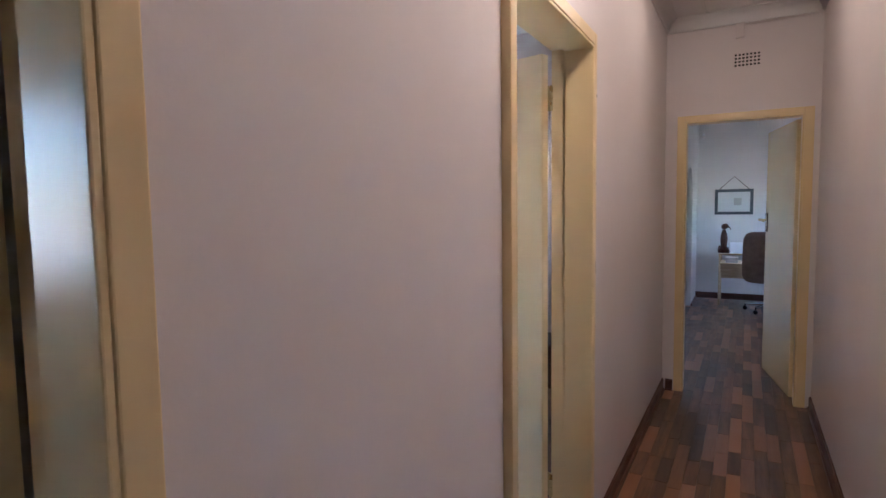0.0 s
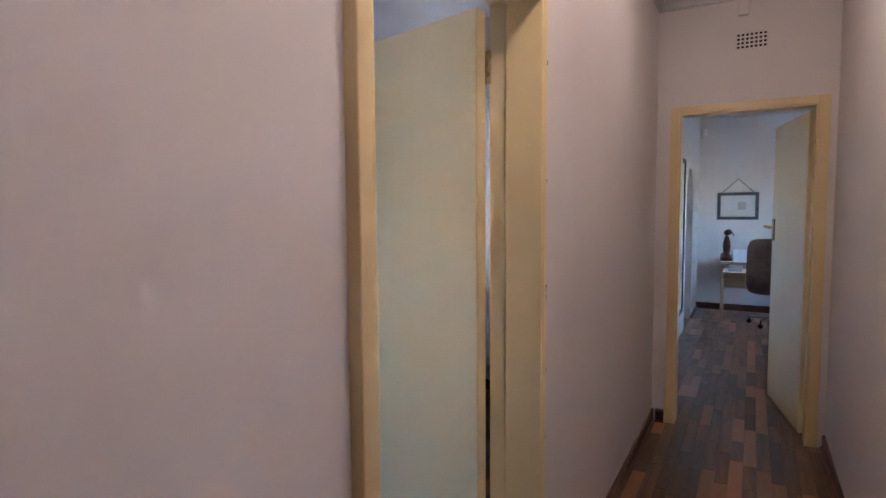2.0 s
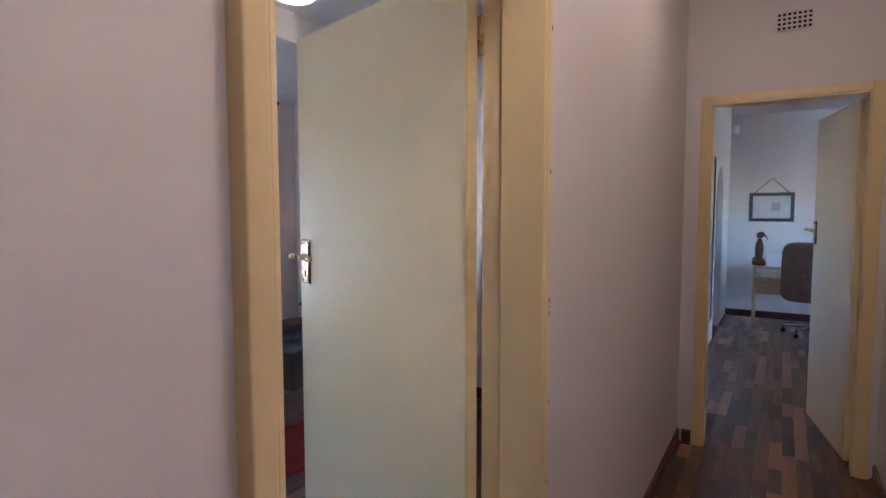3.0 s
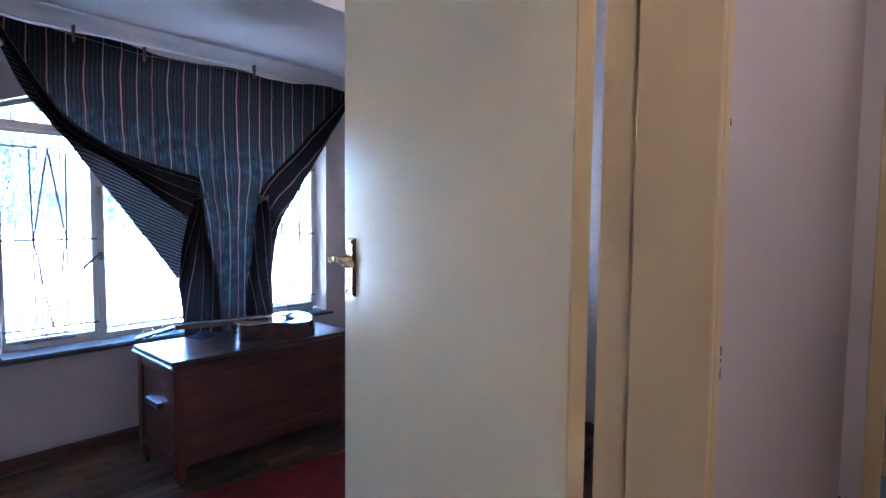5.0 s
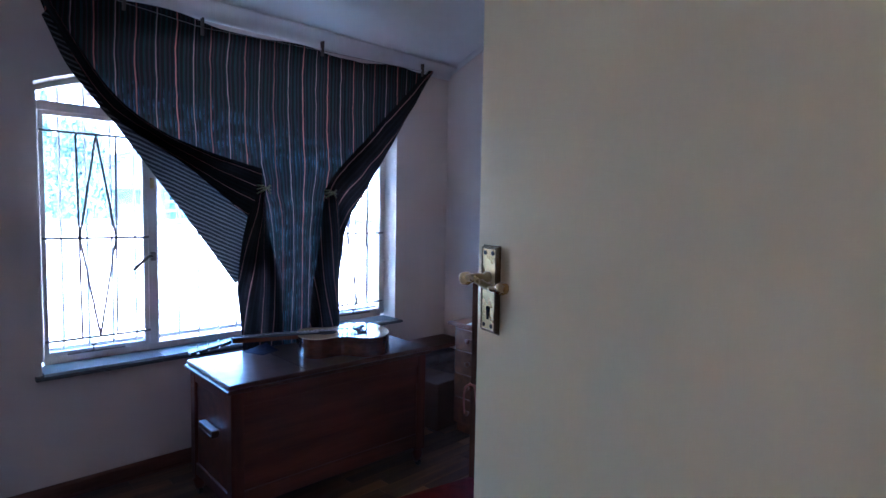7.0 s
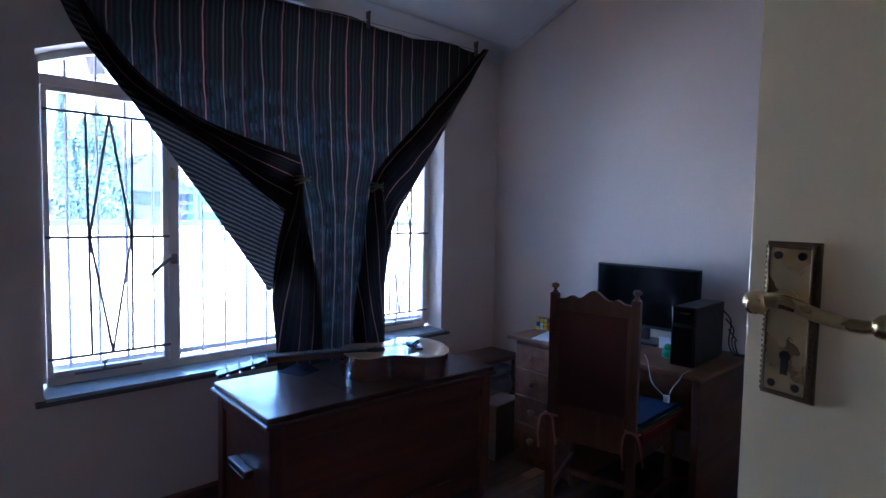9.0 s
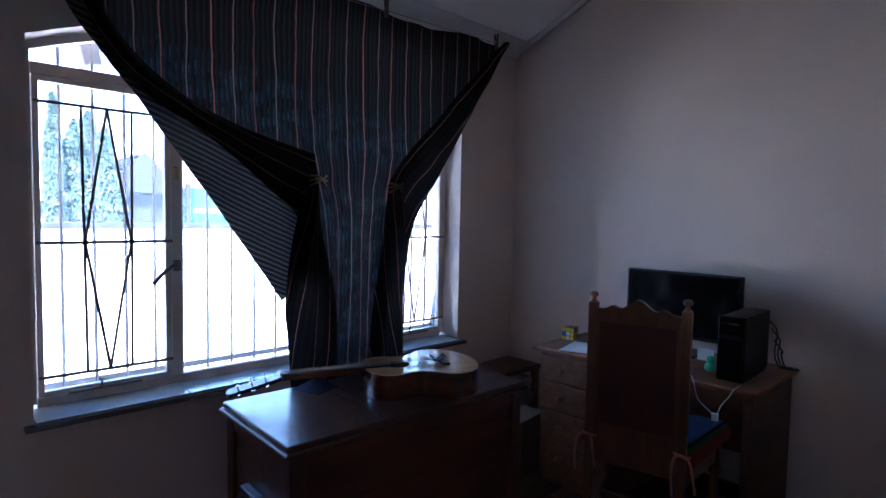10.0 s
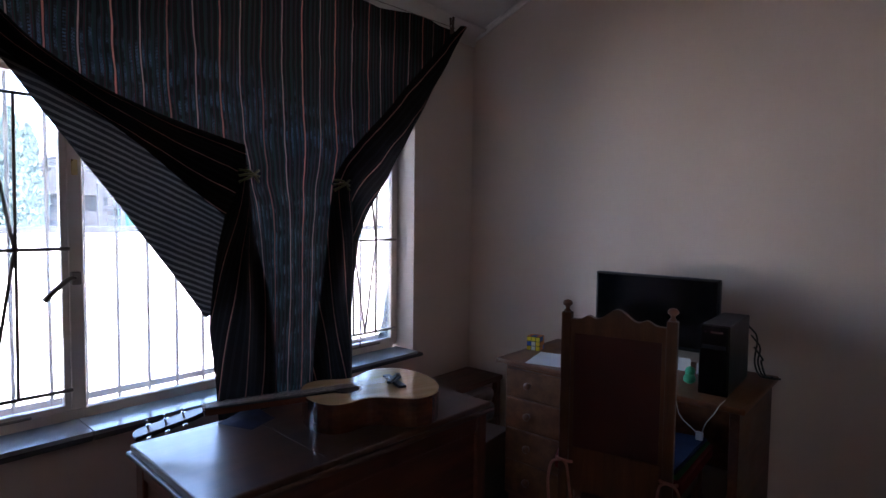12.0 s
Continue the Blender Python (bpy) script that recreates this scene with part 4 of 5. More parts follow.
# ---- bedroom things ----
def cloth(name, left, right, x_at, material, parent, label, uv_of, nu=40, nv=60):
    """A sheet of cloth between two edge lines in (y, z); x_at gives its distance from the wall."""
    bm = bmesh.new()
    uvl = bm.loops.layers.uv.new("UVMap")
    le = curve_pts([(*c, 0) for c in left], nv)
    re_ = curve_pts([(*c, 0) for c in right], nv)
    grid, uvs = [], {}
    for k in range(nv + 1):
        row = []
        for i in range(nu + 1):
            u, v = i / nu, k / nv
            p = le[k].lerp(re_[k], u)
            y, z = p.x, p.y
            x = x_at(u, v, y, z)
            y += 0.006 * noise.noise((y * 5, z * 4, 3.1))
            vert = bm.verts.new((x, y, z))
            uvs[vert] = uv_of(u, v, y, z)
            row.append(vert)
        grid.append(row)
    for a, b in zip(grid, grid[1:]):
        for i in range(nu):
            f = bm.faces.new((a[i], a[i + 1], b[i + 1], b[i]))
            for lp in f.loops:
                lp[uvl].uv = uvs[lp.vert]
    return part(name, bm, material, parent, label, True)


def curtain():
    c = thing("curtain", "dark striped woven cloth pegged up and tied into two swags", "curtain", (0, 0, 0))
    X = -3.118

    def rip(y, z, amp, freq, seed):
        return amp * (math.sin(y * freq + 1.3 * noise.noise((y * 3, z * 2, seed))) + 0.8 * noise.noise((y * 9, z * 3.0, seed + 5)))

    def top_z(y):
        # the upper hem sags between its pegs
        return 0.012 * math.sin((y - 2.29) * 9.0) - 0.030 * math.sin(math.pi * min(max((y - 1.95) / 2.15, 0), 1))

    # one hanging sheet, drawn in under the folded swags and gathered below the knots
    left = [(1.95, 2.315), (2.08, 1.99), (2.22, 1.77), (2.42, 1.64), (2.63, 1.555), (2.85, 1.48), (2.875, 1.25), (2.92, 1.0), (2.96, 0.75), (2.98, 0.52)]
    right = [(4.11, 2.305), (3.98, 2.08), (3.80, 1.88), (3.62, 1.70), (3.46, 1.56), (3.36, 1.44), (3.33, 1.22), (3.28, 1.0), (3.25, 0.75), (3.24, 0.52)]

    def gathered(z):
        return min(max((1.62 - z) / 0.5, 0), 1)

    def sheet_x(u, v, y, z):
        k = gathered(z)
        tug = 0.010 * math.exp(-((z - 1.47) / 0.05) ** 2)
        return X + rip(y - 3.1, z, 0.009 + 0.003 * k, 19 + 22 * k, 1.0) + 0.014 * k - tug - 0.012 * (1 - v)

    bm_ob = cloth("sheet", left, right, sheet_x, M_CURTAIN, c, "striped cloth with teal, blue and pink lines", lambda u, v, y, z: (3.1 + (y - 3.1) * (1 + 0.55 * gathered(z)) + 0.012 * math.sin(z * 4), z), 110, 110)
    for vert in bm_ob.data.vertices:
        k = (vert.co.z - 2.05) / 0.25
        if k > 0:
            vert.co.z += top_z(vert.co.y) * min(k, 1)

    def swag(u, seed, y, z):
        return X + 0.016 + 0.050 * math.sin(math.pi * (0.15 + 0.75 * u)) + 0.010 * noise.noise((y * 6, z * 6, seed))

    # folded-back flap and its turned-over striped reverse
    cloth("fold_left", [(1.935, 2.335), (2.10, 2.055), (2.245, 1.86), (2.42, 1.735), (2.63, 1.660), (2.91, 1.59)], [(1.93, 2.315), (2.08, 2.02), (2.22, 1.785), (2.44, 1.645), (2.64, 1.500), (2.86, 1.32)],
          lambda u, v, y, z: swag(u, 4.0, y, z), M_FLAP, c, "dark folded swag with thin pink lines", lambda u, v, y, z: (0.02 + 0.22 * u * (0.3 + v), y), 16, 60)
    cloth("reverse_left", [(2.00, 2.17), (2.11, 1.98), (2.23, 1.80), (2.45, 1.70), (2.67, 1.57), (2.90, 1.45), (2.90, 1.10)], [(1.985, 2.15), (2.08, 1.95), (2.225, 1.765), (2.395, 1.53), (2.565, 1.295), (2.69, 1.118), (2.782, 0.985)],
          lambda u, v, y, z: X + 0.020 + 0.012 * noise.noise((y * 5, z * 5, 6.0)) - 0.01 * u, M_LINING, c, "grey and black striped reverse side", lambda u, v, y, z: (z + 0.42 * y + 0.05 * (y - 2.4) ** 2, y), 40, 60)
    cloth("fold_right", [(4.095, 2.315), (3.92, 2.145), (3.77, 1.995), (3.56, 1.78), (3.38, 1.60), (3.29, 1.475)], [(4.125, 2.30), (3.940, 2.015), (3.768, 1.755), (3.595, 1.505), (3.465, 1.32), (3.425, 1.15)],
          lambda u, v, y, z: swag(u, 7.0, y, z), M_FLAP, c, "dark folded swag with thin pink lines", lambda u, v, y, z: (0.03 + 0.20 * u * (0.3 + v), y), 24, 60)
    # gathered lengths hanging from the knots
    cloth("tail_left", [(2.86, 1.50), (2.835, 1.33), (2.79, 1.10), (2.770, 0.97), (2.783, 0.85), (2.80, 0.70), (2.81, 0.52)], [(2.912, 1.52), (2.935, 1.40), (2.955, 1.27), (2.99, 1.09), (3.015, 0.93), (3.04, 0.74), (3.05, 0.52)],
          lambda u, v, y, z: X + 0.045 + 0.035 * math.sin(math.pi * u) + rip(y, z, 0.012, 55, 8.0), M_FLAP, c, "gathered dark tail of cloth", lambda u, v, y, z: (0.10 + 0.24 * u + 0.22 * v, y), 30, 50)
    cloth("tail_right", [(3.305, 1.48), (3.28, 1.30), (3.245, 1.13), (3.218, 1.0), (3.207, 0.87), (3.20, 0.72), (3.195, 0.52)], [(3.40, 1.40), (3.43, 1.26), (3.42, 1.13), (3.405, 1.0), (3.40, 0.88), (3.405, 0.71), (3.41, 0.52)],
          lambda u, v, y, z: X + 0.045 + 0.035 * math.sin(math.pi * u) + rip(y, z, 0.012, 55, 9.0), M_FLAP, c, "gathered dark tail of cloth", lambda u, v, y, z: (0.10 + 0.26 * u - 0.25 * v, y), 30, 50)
    for y, z in ((2.905, 1.480), (3.310, 1.470)):
        bm = bmesh.new()
        for k, dz in enumerate((-0.022, 0.0, 0.02)):
            add_tube(bm, curve_pts([(X + 0.075, y - 0.035, z + dz), (X + 0.100, y - 0.005, z + dz * 0.4 + 0.006), (X + 0.092, y + 0.032, z - dz)], 10), 0.0045, 6)
        part("tie", bm, M_TIE, c, "olive green tie", True)
    wire = thing("curtain_wire", "thin wire stretched under the cornice to hold the cloth", "wire", (0, 0, 0))
    pts = [(X, 1.90, 2.33), (X, 2.29, 2.282), (X, 2.63, 2.255), (X, 3.305, 2.285), (X, 4.10, 2.312), (ROOM_X, 4.20, 2.33)]
    part("strand", tube([(ROOM_X, 1.75, 2.34)] + pts, 0.0015, 6), M_BAR, wire)
    peg_src = None
    for y, z in ((2.289, 2.283), (2.631, 2.252), (3.305, 2.290), (4.075, 2.312)):
        if peg_src is None:
            p = thing("clothes_peg", "dark wooden clothes peg on the curtain hem", "clothes peg", (X, y, z), 0, "pegs on the curtain")
            for s in (-1, 1):
                bm = bmesh.new()
                v = [(s * 0.0035, -0.0055, -0.035), (s * 0.010, -0.0055, -0.030), (s * 0.010, -0.0055, 0.006), (s * 0.013, -0.0055, 0.048), (s * 0.0065, -0.0055, 0.048), (s * 0.0035, -0.0055, 0.004)]
                a = [bm.verts.new(q) for q in v]
                b = [bm.verts.new((q[0], 0.0055, q[2])) for q in v]
                bm.faces.new(a), bm.faces.new(b[::-1])
                for i in range(6):
                    bm.faces.new((a[i], a[(i + 1) % 6], b[(i + 1) % 6], b[i]))
                part("jaw", bm, M_PEG, p)
            part("spring", lathe([(0.0045, -0.007), (0.0045, 0.007)], (0, 0, 0.004), 8, Matrix.Rotation(radians(90), 4, "X")), M_CHROME, p)
            peg_src = p
        else:
            copy_thing(peg_src, pose(X, y, z))


curtain()


def chest():
    c = thing("wooden_chest", "dark reddish wooden chest with a worn polished lid", "chest", (-2.735, 3.028, 0), -2.0)
    hx, hy = 0.250, 0.527
    part("lid", add_box(add_box(bmesh.new(), (-hx - 0.020, -hy - 0.022, 0.618), (hx + 0.020, hy + 0.022, 0.634), 0.006), (-hx - 0.010, -hy - 0.012, 0.634), (hx + 0.010, hy + 0.012, 0.656), 0.005), M_LID, c, "dark worn lid with a moulded edge")
    part("lid_seam", box((-hx + 0.02, -0.18, 0.6555), (hx - 0.02, -0.1775, 0.6568)), M_DARK, c)
    zb, zt = 0.115, 0.618
    bm = boxes(((-hx + 0.014, -hy + 0.014, zb), (hx - 0.014, hy - 0.014, zt)))
    part("body", bm, M_MAHOG, c, "reddish-brown panelled body")
    for sx in (-1, 1):
        for sy in (-1, 1):
            x, y = sx * (hx - 0.028), sy * (hy - 0.028)
            part("corner_post", box((x - 0.028, y - 0.028, zb - 0.02), (x + 0.028, y + 0.028, zt), 0.004), M_MAHOG_Z, c)
            foot = part("foot", lathe([(0.014, 0.020), (0.024, 0.045), (0.030, 0.075), (0.022, 0.088), (0.026, 0.095)], (x, y, 0), 14), M_MAHOG_Z, c, "turned foot", True)
            part("castor", lathe([(0.016, -0.009), (0.020, -0.006), (0.020, 0.006), (0.016, 0.009)], (x + 0.006, y, 0.020), 14, Matrix.Rotation(radians(90), 4, "X")), M_EBONY, foot, "small dark castor")
    for sx in (-1, 1):
        x0, x1 = sorted((sx * (hx - 0.014), sx * (hx - 0.002)))
        part("rail", box((x0, -hy + 0.056, zt - 0.065), (x1, hy - 0.056, zt), 0.003), M_MAHOG, c)
        part("rail", box((x0, -hy + 0.056, zb), (x1, hy - 0.056, zb + 0.070), 0.003), M_MAHOG, c)
    for sy in (-1, 1):
        y0, y1 = sorted((sy * (hy - 0.014), sy * (hy - 0.002)))
        part("rail", box((-hx + 0.056, y0, zt - 0.055), (hx - 0.056, y1, zt), 0.003), M_MAHOG, c)
        part("rail", box((-hx + 0.056, y0, zb), (hx - 0.056, y1, zb + 0.055), 0.003), M_MAHOG, c)
        a, b = sorted((sy * (hy - 0.014), sy * (hy + 0.022)))
        bm = box((-0.085, a, 0.388), (0.085, b, 0.414), 0.006)
        add_box(bm, (-0.072, a, 0.376), (0.072, b - 0.012 if sy > 0 else b, 0.388), 0.003)
        part("pull", bm, M_LID, c, "carved wooden end pull")


chest()


def guitar():
    g = thing("acoustic_guitar", "acoustic guitar lying face up on the chest", "guitar", (-2.607, 3.381, 0.6575), 159.5)
    # local: tail at the origin, neck along +y, face up; the turn brings the neck towards the window
    L, H = 0.485, 0.098

    def half_width(s):
        lower, upper, waist = 0.198, 0.142, 0.118
        if s < 0.30:
            w = lower * math.sqrt(max(0, 1 - ((0.30 - s) / 0.30) ** 2.4))
        elif s < 0.60:
            f = (s - 0.30) / 0.30
            w = lower + (waist - lower) * (3 * f * f - 2 * f**3)
        elif s < 0.80:
            f = (s - 0.60) / 0.20
            w = waist + (upper - waist) * (3 * f * f - 2 * f**3)
        else:
            w = upper * math.sqrt(max(0, 1 - ((s - 0.80) / 0.20) ** 2.6))
        return w

    ss = [0.5 - 0.5 * math.cos(math.pi * i / 40) for i in range(41)]
    outline = [(half_width(s), s * L) for s in ss] + [(-half_width(s), s * L) for s in ss[-2:0:-1]]
    part("sides", prism(outline, 0, H - 0.004), M_ROSE, g, "glossy reddish-brown back and sides")
    part("soundboard", prism(outline, H - 0.004, H, None, 0.0012), M_SPRUCE, g, "glossy pale spruce soundboard")
    # Dark disc on the closed soundboard paints the shade inside the hole.
    part("soundhole", lathe([(0.047, H + 0.0002), (0.047, H + 0.0006)], (0, 0.335, 0), 28), M_DARK, g, "round dark disc for the shaded soundhole")
    bm = bmesh.new()
    for i in range(32):
        a, b = 2 * math.pi * i / 32, 2 * math.pi * (i + 1) / 32
        q = [bm.verts.new((r * math.cos(t), 0.335 + r * math.sin(t), H + 0.0008)) for r, t in ((0.049, a), (0.049, b), (0.057, b), (0.057, a))]
        bm.faces.new(q)
    part("rosette", bm, M_ROSE, g)
    bm = box((-0.080, 0.135, H), (0.080, 0.165, H + 0.009), 0.003)
    br = part("bridge", bm, M_EBONY, g, "dark bridge")
    part("saddle", box((-0.036, 0.158, H + 0.009), (0.036, 0.161, H + 0.013)), M_WHITE, br)
    part("neck", prism([(-0.024, 0.48), (0.024, 0.48), (0.021, 0.80), (-0.021, 0.80)], H - 0.018, H + 0.001), M_ROSE, g)
    fb = part("fingerboard", prism([(-0.029, 0.375), (0.029, 0.375), (0.0225, 0.802), (-0.0225, 0.802)], H + 0.001, H + 0.007), M_EBONY, g, "dark fingerboard")
    scale = 0.645
    for k in range(1, 17):
        y = 0.802 - scale * (1 - 2 ** (-k / 12))
        if y > 0.38:
            part("fret", box((-0.026, y - 0.0008, H + 0.007), (0.026, y + 0.0008, H + 0.0083)), M_CHROME, fb)
    part("nut", box((-0.023, 0.802, H + 0.001), (0.023, 0.807, H + 0.010)), M_WHITE, g)
    tilt = Matrix.Translation((0, 0.807, H - 0.002)) @ Matrix.Rotation(radians(-13), 4, "X")
    head = part("headstock", turned(prism([(-0.024, 0), (0.024, 0), (0.034, 0.03), (0.036, 0.19), (0.012, 0.198), (-0.012, 0.198), (-0.036, 0.19), (-0.034, 0.03)], -0.014, 0.0, None, 0.0015), tilt), M_EBONY, g, "dark headstock")
    for sx in (-1, 1):
        for y in (0.055, 0.105, 0.155):
            bm = lathe([(0.003, 0), (0.003, 0.020)], (sx * 0.020, y, 0), 8)
            add_tube(bm, [(sx * 0.034, y, -0.008), (sx * 0.050, y, -0.008)], 0.0028, 8)
            add_box(bm, (sx * 0.056 - 0.006, y - 0.007, -0.012), (sx * 0.056 + 0.006, y + 0.007, -0.005), 0.002)
            part("tuning_peg", turned(bm, tilt), M_CHROME, head)
    for i in range(6):
        x = -0.028 + i * 0.0112
        part("string", tube([(x, 0.159, H + 0.0135), (x * 0.62, 0.806, H + 0.0105)], 0.0005 + 0.00008 * (5 - i), 5), M_CHROME, g)
    g.scale = (0.96, 0.96, 1.0)
    m = thing("capo", "black clip lying on the guitar bridge", "clip", (-2.645, 3.232, 0.6575 + H + 0.012), 28)
    part("clip_arm", box((-0.012, -0.045, 0.0), (0.004, 0.045, 0.010), 0.003), M_BLACK, m)
    part("clip_arm", box((0.008, -0.040, 0.0), (0.016, 0.040, 0.008), 0.003), M_BLACK, m)
    part("clip_hinge", lathe([(0.009, 0), (0.009, 0.014)], (0.002, 0.040, 0), 12), M_CHROME, m)


guitar()


def rug():
    r = thing("rug", "plain dark red woven rug on the bedroom floor", "rug", (-2.05, 2.80, 0.001), -12)
    bm = bmesh.new()
    n, k = 60, 20
    grid = [[bm.verts.new((-0.31 + 0.62 * i / k, -0.95 + 1.75 * j / n, 0.008 + 0.003 * noise.noise((i * 0.4, j * 0.3, 1)))) for i in range(k + 1)] for j in range(n + 1)]
    for a, b in zip(grid, grid[1:]):
        for i in range(k):
            bm.faces.new((a[i], a[i + 1], b[i + 1], b[i]))
    edge = [e for e in bm.edges if e.is_boundary]
    ext = bmesh.ops.extrude_edge_only(bm, edges=edge)
    for v in ext["geom"]:
        if isinstance(v, bmesh.types.BMVert):
            v.co.z = 0.0
    part("woven_field", bm, M_RUG, r, "", True)
    bm = bmesh.new()
    for y in (-0.955, 0.805):
        for i in range(60):
            x = -0.30 + 0.6 * i / 59
            add_tube(bm, [(x, y, 0.006), (x + random.uniform(-0.006, 0.006), y + math.copysign(0.035, y), 0.003)], 0.002, 4)
    tagged(part("fringe", bm, M_RIBBON, r, "short dull red fringe"), kind="stuff")


rug()


def pine_desk():
    d = thing("pine_desk", "pine pedestal desk with turned drawer knobs", "desk", (-2.145, 4.255, 0))
    x0, x1, y0, y1 = -0.59, 0.455, -0.285, 0.285
    part("desktop", box((x0, y0, 0.678), (x1, y1, 0.700), 0.007), M_PINE, d, "pine top with a rounded edge")
    # pedestal with four drawers
    px0, px1 = x0 + 0.035, x0 + 0.43
    part("carcass", box((px0, y0 + 0.04, 0.06), (px1, y1 - 0.01, 0.677), 0.003), M_PINE_Z, d)
    part("plinth", box((px0 + 0.01, y0 + 0.06, 0.0), (px1 - 0.01, y1 - 0.02, 0.06)), M_PINE, d)
    zs = [0.665, 0.530, 0.385, 0.235, 0.075]
    for top, bot in zip(zs, zs[1:]):
        dr = part("drawer", box((px0 + 0.012, y0 + 0.022, bot + 0.006), (px1 - 0.012, y0 + 0.040, top - 0.006), 0.004), M_PINE, d)
        part("knob", lathe([(0.009, 0), (0.008, 0.008), (0.016, 0.016), (0.017, 0.024), (0.010, 0.030)], ((px0 + px1) / 2 - 0.06, y0 + 0.022, (top + bot) / 2), 14, Matrix.Rotation(radians(90), 4, "X")), M_PINE, dr, "turned pine knob", True)
    # End panel takes the dark skirting wood for shade that falls on the pine.
    part("end_panel", box((x1 - 0.055, y0 + 0.03, 0.0), (x1 - 0.022, y1 - 0.01, 0.677), 0.004), M_SKIRT, d, "pine end panel darkened for shade")
    part("back_panel", box((px1, y1 - 0.03, 0.25), (x1 - 0.055, y1 - 0.012, 0.677)), M_PINE, d)
    part("apron", box((px1, y0 + 0.045, 0.62), (x1 - 0.055, y0 + 0.062, 0.677)), M_PINE, d)


pine_desk()


def desk_things():
    z = 0.701
    m = thing("monitor", "black flat computer monitor, switched off", "monitor", (-2.17, 4.40, z), -0.5)
    part("housing", box((-0.278, -0.012, 0.075), (0.278, 0.022, 0.396), 0.006), M_BLACK, m)
    part("screen", box((-0.268, -0.0135, 0.092), (0.268, -0.0115, 0.387)), M_SCREEN, m, "dark glossy screen")
    part("stand", box((-0.03, -0.005, 0.012), (0.03, 0.016, 0.09), 0.004), M_BLACK, m)
    part("foot", box((-0.11, -0.08, 0.0), (0.11, 0.09, 0.014), 0.006), M_BLACK, m)
    t = thing("computer_tower", "small black desktop computer case on the desk", "computer", (-1.825, 4.235, z), 2)
    part("case", box((-0.048, -0.17, 0.006), (0.050, 0.17, 0.262), 0.004), M_BLACK, t)
    part("front_panel", box((-0.050, -0.186, 0.004), (0.052, -0.171, 0.264), 0.006), M_SCREEN, t, "glossy black front")
    bm = boxes(((-0.034, -0.1872, 0.235), (-0.026, -0.186, 0.239)), ((-0.012, -0.1872, 0.234), (0.030, -0.186, 0.241)))
    part("badge", bm, M_CHROME, t, "small silver badge bars")
    part("drive_tray", box((-0.040, -0.188, 0.175), (0.040, -0.186, 0.190), 0.0008), M_BLACK, t)
    for sx in (-0.036, 0.036):
        part("foot_pad", box((sx - 0.01, -0.15, 0.0), (sx + 0.01, 0.15, 0.006)), M_EBONY, t)
    # leads behind the case
    c = thing("black_lead", "black power lead hanging behind the computer", "cable", (0, 0, 0))
    for d, drop, end in ((0.0, 0.92, -1.672), (0.010, 0.88, -1.70), (0.020, 0.83, -1.71)):
        part("lead", tube(curve_pts([(-1.785 + d, 4.405 + d, drop), (-1.755 + d, 4.425 + d, drop - 0.05), (-1.762 + d, 4.43 + d, 0.77), (-1.745 + d, 4.44, 0.715 + d / 4), (-1.715, 4.445 + d, 0.707), (end, 4.465 + d, 0.706)], 24), 0.004, 6), M_BLACK, c, "", True)
    cube = thing("puzzle_cube", "coloured three-by-three puzzle cube", "puzzle cube", (-2.685, 4.235, z), 14)
    part("core", box((-0.028, -0.028, 0), (0.028, 0.028, 0.056), 0.003), M_BLACK, cube)
    cols = {n: plastic("sticker_" + n, k, 0.3) for n, k in dict(white=(0.8, 0.8, 0.8), blue=(0.02, 0.10, 0.55), yellow=(0.75, 0.60, 0.03), red=(0.55, 0.03, 0.03), green=(0.03, 0.40, 0.10), orange=(0.75, 0.22, 0.03)).items()}
    rnd = random.Random(4)
    for face in range(3):
        for i in range(3):
            for k in range(3):
                a, b = -0.0185 + 0.0185 * i, -0.0185 + 0.0185 * k
                if face == 0:
                    bm = box((a - 0.008, -0.0288, 0.028 + b - 0.008), (a + 0.008, -0.0278, 0.028 + b + 0.008))
                elif face == 1:
                    bm = box((a - 0.008, b - 0.008, 0.0558), (a + 0.008, b + 0.008, 0.0568))
                else:
                    bm = box((0.0278, a - 0.008, 0.028 + b - 0.008), (0.0288, a + 0.008, 0.028 + b + 0.008))
                nm = rnd.choice(["yellow", "yellow", "blue", "white"] if face == 0 else (["blue", "orange", "red"] if face == 1 else ["orange", "blue"]))
                part("sticker", bm, cols[nm], cube)
    cube.scale = (1.2, 1.2, 1.2)
    p = thing("paper_sheet", "loose white paper sheets on the desk", "paper", (-2.50, 4.10, z), 14)
    part("sheet", box((-0.105, -0.10, 0.0), (0.105, 0.13, 0.0012)), M_PAPER, p)
    part("sheet", box((-0.085, -0.09, 0.0012), (0.12, 0.125, 0.0024), 0, Matrix.Rotation(radians(6), 4, "Z")), M_PAPER, p)
    n = thing("note_card", "small pale card propped under the monitor", "card", (-2.02, 4.34, z), 8)
    part("card", box((-0.035, -0.001, 0), (0.035, 0.001, 0.055)), M_PAPER, n)
    n = thing("note_card", "small pale card propped under the monitor", "card", (-1.935, 4.33, z), -5)
    part("card", box((-0.022, -0.001, 0), (0.022, 0.001, 0.045)), M_PAPER, n)
    toy = thing("green_toy", "small green plastic toy on the desk", "toy", (-1.935, 4.17, z))
    green = plastic("toy_green", (0.05, 0.42, 0.20), 0.45)
    part("body", lathe([(0.012, 0), (0.022, 0.008), (0.024, 0.022), (0.016, 0.036)], (0, 0, 0), 14), green, toy, "", True)
    part("head", lathe([(0.006, 0.032), (0.017, 0.038), (0.020, 0.050), (0.014, 0.062), (0.004, 0.067)], (0.002, 0, 0), 14), green, toy, "", True)
